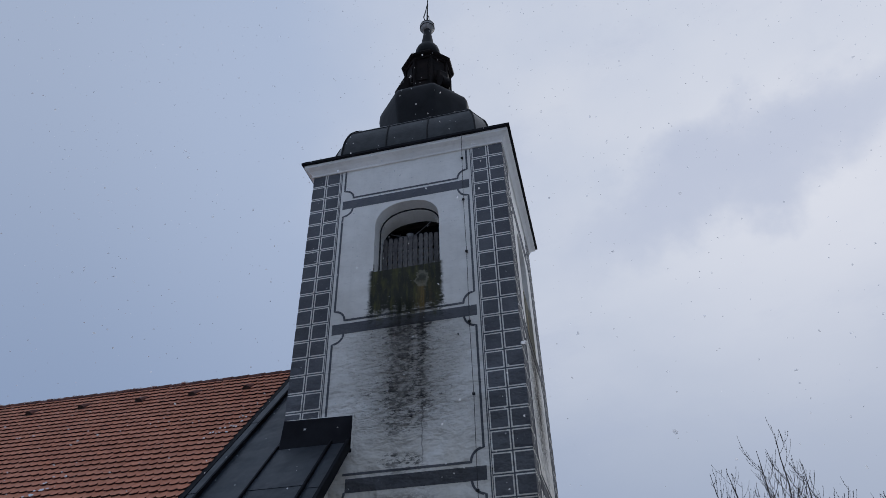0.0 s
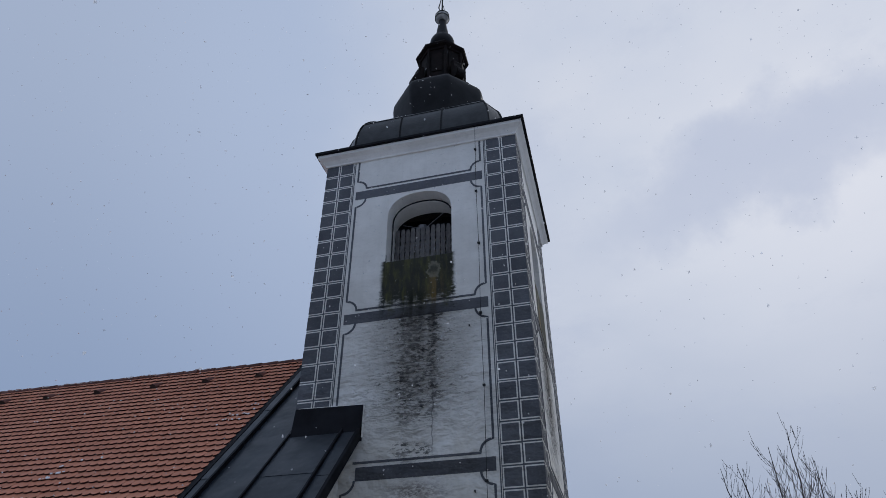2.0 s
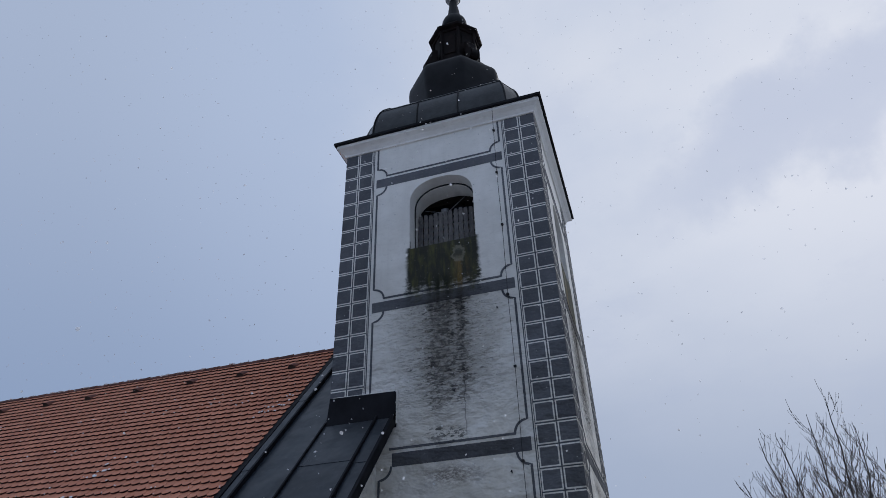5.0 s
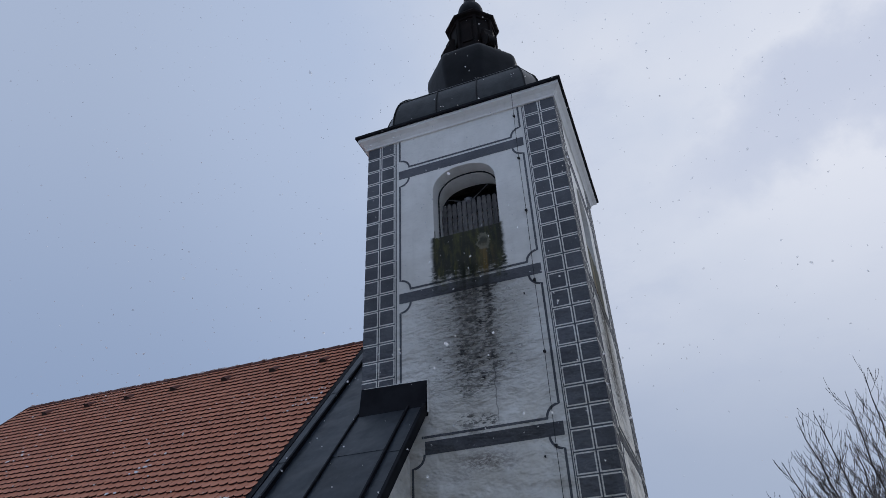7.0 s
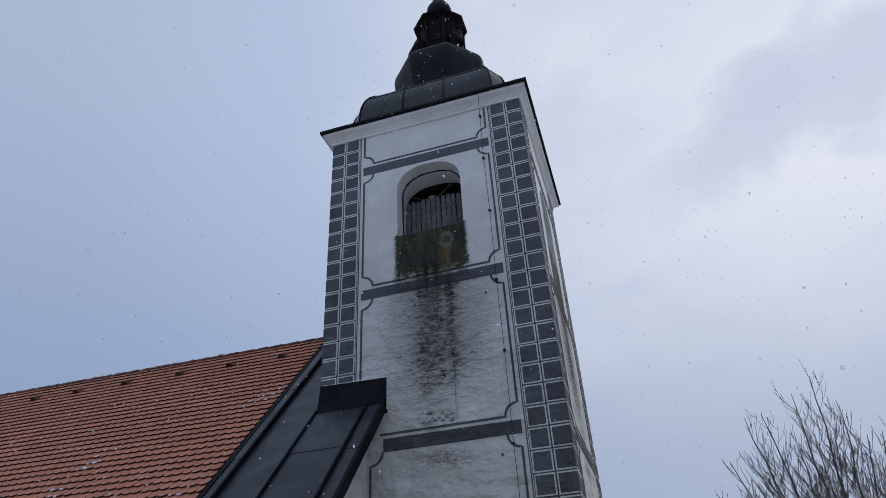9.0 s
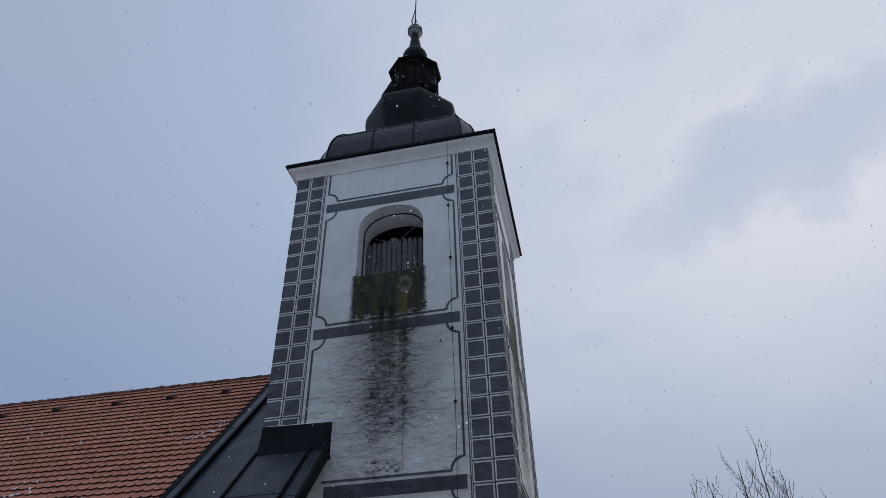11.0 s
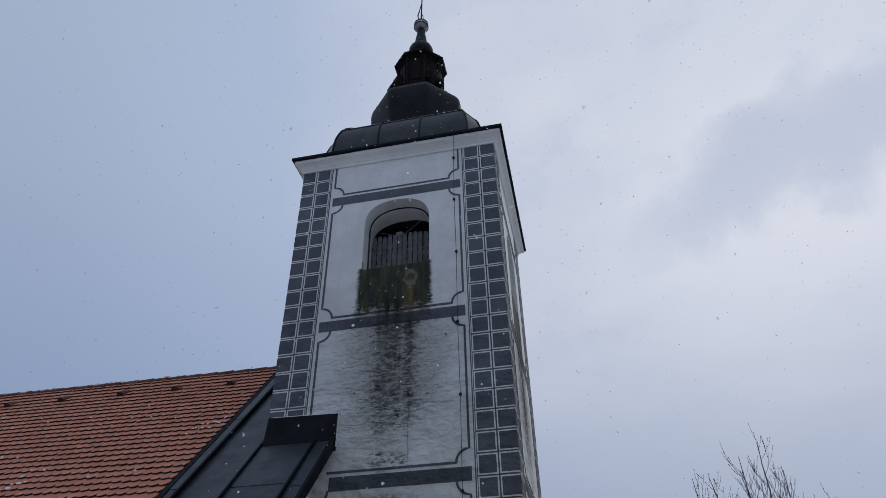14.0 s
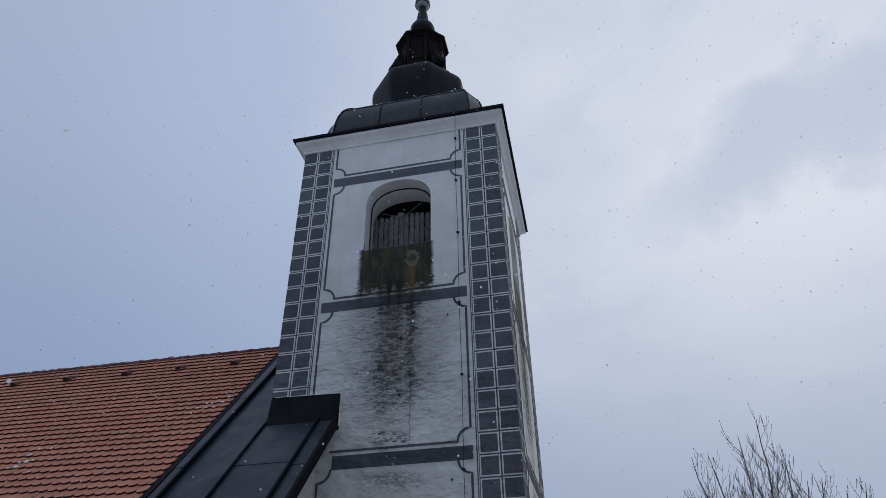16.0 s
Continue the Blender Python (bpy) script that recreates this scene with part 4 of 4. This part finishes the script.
roof = thing("tile_roof", "steep red clay beaver-tail tile roof with scattered snow", "roof")
TILE_ME = tile_mesh("roof_tile")
COURSE, TW = 0.168, 0.155
BASIS = Matrix(((1, 0, 0), (0, 1 / RUN, -SLOPE / RUN), (0, SLOPE / RUN, 1 / RUN)))
tv = [v.co.copy() for v in TILE_ME.vertices]
tf = [tuple(p.vertices) for p in TILE_ME.polygons]
rest_v, rest_f = [], []
rnd = random.Random(3)
courses = int((LEN - 0.1) / COURSE)
for c in range(courses + 1):
    s = 0.20 + c * COURSE
    n = int((XT - XL) / TW)
    for k in range(n + 1):
        x = XT - 0.06 - (k + (0.5 if c % 2 else 0.0)) * TW
        if x < XL + 0.03:
            continue
        p = on_roof(x + rnd.uniform(-0.0012, 0.0012), s + rnd.uniform(-0.0035, 0.0035), -0.045 + rnd.uniform(0, 0.004))
        tilt = Matrix.Rotation(rnd.uniform(-0.008, 0.008), 3, "Z") @ Matrix.Rotation(rnd.uniform(-0.007, 0.007), 3, "Y")
        m = BASIS @ tilt
        y = RY - s / RUN
        if k < 16 and y < 0.15 and y > -2.0:
            ob = new("roof_tile", TILE_ME)
            ob.parent = roof
            ob.matrix_basis = Matrix.Translation(p) @ m.to_4x4()
        else:
            base = len(rest_v)
            rest_v += [p + m @ v for v in tv]
            rest_f += [tuple(base + i for i in f) for f in tf]
    if c % 2:
        # a cut half tile closes the course beside the sheet metal
        p = on_roof(XT - 0.022, s + rnd.uniform(-0.003, 0.003), -0.043)
        base = len(rest_v)
        rest_v += [p + BASIS @ Vector((0.49 * v.x, v.y, v.z)) for v in tv]
        rest_f += [tuple(base + i for i in f) for f in tf]
me = bpy.data.meshes.new("roof_tiles")
me.from_pydata(rest_v, [], rest_f)
me.materials.append(TILE)
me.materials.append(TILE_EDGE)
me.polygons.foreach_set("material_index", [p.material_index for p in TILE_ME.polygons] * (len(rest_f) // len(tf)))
rest = new("roof_tiles", me)
rest.parent = roof
tagged(rest, kind="stuff")

# verge board at the far gable
bm = bmesh.new()
hexa(bm, [on_roof(XL - 0.075, 0.02, 0.03), on_roof(XL - 0.035, 0.02, 0.03), on_roof(XL - 0.035, LEN, 0.03), on_roof(XL - 0.075, LEN, 0.03), on_roof(XL - 0.075, 0.02, -0.14), on_roof(XL - 0.035, 0.02, -0.14), on_roof(XL - 0.035, LEN, -0.14), on_roof(XL - 0.075, LEN, -0.14)])
part("verge_board", bm, RIDGE_CLAY, roof, "narrow verge board at the far gable")

# ridge tiles
x = -W - 0.25
while x > XL + 0.1:
    bm = bmesh.new()
    ln = 0.40
    rings = []
    for xx, rr in ((x, 0.105), (x - ln, 0.088)):
        rings.append([(xx, RY + rr * math.cos(a), on_roof(xx, 0).z - 0.055 + rr * math.sin(a)) for a in [math.pi * q / 8 for q in range(9)]])
    outer = [[bm.verts.new(p) for p in ring] for ring in rings]
    inner = [[bm.verts.new((p[0], RY + (p[1] - RY) * 0.85, p[2] - 0.014)) for p in ring] for ring in rings]
    for q in range(8):
        bm.faces.new((outer[0][q], outer[0][q + 1], outer[1][q + 1], outer[1][q]))
        bm.faces.new((inner[0][q], inner[0][q + 1], inner[1][q + 1], inner[1][q]))
        bm.faces.new((outer[0][q], outer[0][q + 1], inner[0][q + 1], inner[0][q]))
        bm.faces.new((outer[1][q], outer[1][q + 1], inner[1][q + 1], inner[1][q]))
    part("ridge_tile", bm, RIDGE_CLAY, roof)
    x -= 0.36

# vent tiles
for x in (-5.57, -6.75, -7.94, -9.28, -10.54, -11.68, -12.96):
    bm = bmesh.new()
    s = (RY - 1.68) * RUN
    rings = []
    for ds, h in ((0.0, 0.095), (-0.1, 0.075), (-0.24, 0.02)):
        rings.append([on_roof(x + 0.085 * math.cos(math.pi * q / 8), s + ds, 0.02 + h * math.sin(math.pi * q / 8)) for q in range(9)])
    vs = [[bm.verts.new(p) for p in r] for r in rings]
    for a, b in zip(vs, vs[1:]):
        for q in range(8):
            bm.faces.new((a[q], a[q + 1], b[q + 1], b[q]))
    # flat dark face across the mouth, painted as the shaded hollow
    bm.faces.new(vs[0]).material_index = 1
    part("vent_tile", bm, (RIDGE_CLAY, BATTEN), roof)


# remains of snow on the tile steps and along the ridge
bm = bmesh.new()
rnd = random.Random(8)
for cx, cy, n, sx, size in ((-5.4, -1.5, 16, 0.12, 1.5), (-5.3, -1.36, 6, 0.12, 1.0), (-7.57, -0.56, 9, 0.12, 1.3), (-7.6, -0.3, 5, 0.15, 0.9), (-7.25, -1.22, 9, 0.16, 1.3), (-7.65, -1.0, 6, 0.14, 1.1),
                            (-11.5, 0.27, 7, 0.3, 1.0), (-11.6, 0.47, 4, 0.2, 0.9), (-5.05, 0.52, 10, 0.12, 1.0), (-5.3, 0.42, 7, 0.12, 1.0), (-4.98, 0.74, 5, 0.07, 0.8), (-6.57, -0.9, 4, 0.5, 0.7),
                            (-9.2, 0.1, 7, 1.2, 0.7), (-8.2, 0.9, 7, 1.2, 0.6), (-10.6, 0.9, 7, 1.2, 0.7), (-6.3, 0.8, 6, 0.8, 0.6), (-12.4, 1.0, 6, 0.8, 0.7), (-9.4, -0.8, 6, 1.0, 0.8)):
    for k in range(n):
        g = rnd.gauss(0, 1)
        x = min(cx + sx * g, XT - 0.1)
        row = round(((RY - cy - 0.03 * g + rnd.gauss(0, 0.05)) * RUN - 0.2) / COURSE) * COURSE + 0.2
        w, h = size * rnd.uniform(0.010, 0.034), size * rnd.uniform(0.010, 0.030)
        mm = Matrix.Translation(on_roof(x, row + 0.012 - h * 0.5 - abs(rnd.gauss(0, 0.03)), 0.042)) @ (BASIS @ Matrix.Diagonal((w, h, 0.014))).to_4x4()
        bmesh.ops.create_icosphere(bm, subdivisions=1, radius=1.0, matrix=mm)
for k in range(26):
    x = rnd.uniform(XL + 0.1, -6.2)
    for j in range(rnd.randint(1, 3)):
        mm = pose(x + rnd.gauss(0, 0.07), RY - rnd.uniform(0.05, 0.1), on_roof(x, 0).z + rnd.uniform(-0.005, 0.02)) @ Matrix.Diagonal((rnd.uniform(0.03, 0.08), 0.03, 0.016, 1))
        bmesh.ops.create_icosphere(bm, subdivisions=1, radius=1.0, matrix=mm)
tagged(part("snow_remains", bm, SNOW, roof), kind="stuff")


def motions():
    walk(CLOUD, [(0.0, pose(0, 0, 0, 0, 0, 6.5)), (8.0, pose(0, 0, 0, 0, 0, 2.3)), (16.0, pose(0, 0, 0, 0, 0, -1.9))])
    for ob, (vx, vy, vz) in FALLS:
        walk(ob, [(0.0, pose(0, 0, 0)), (8.0, pose(8 * vx, 8 * vy, 8 * vz)), (16.0, pose(16 * vx, 16 * vy, 16 * vz))])


motions()
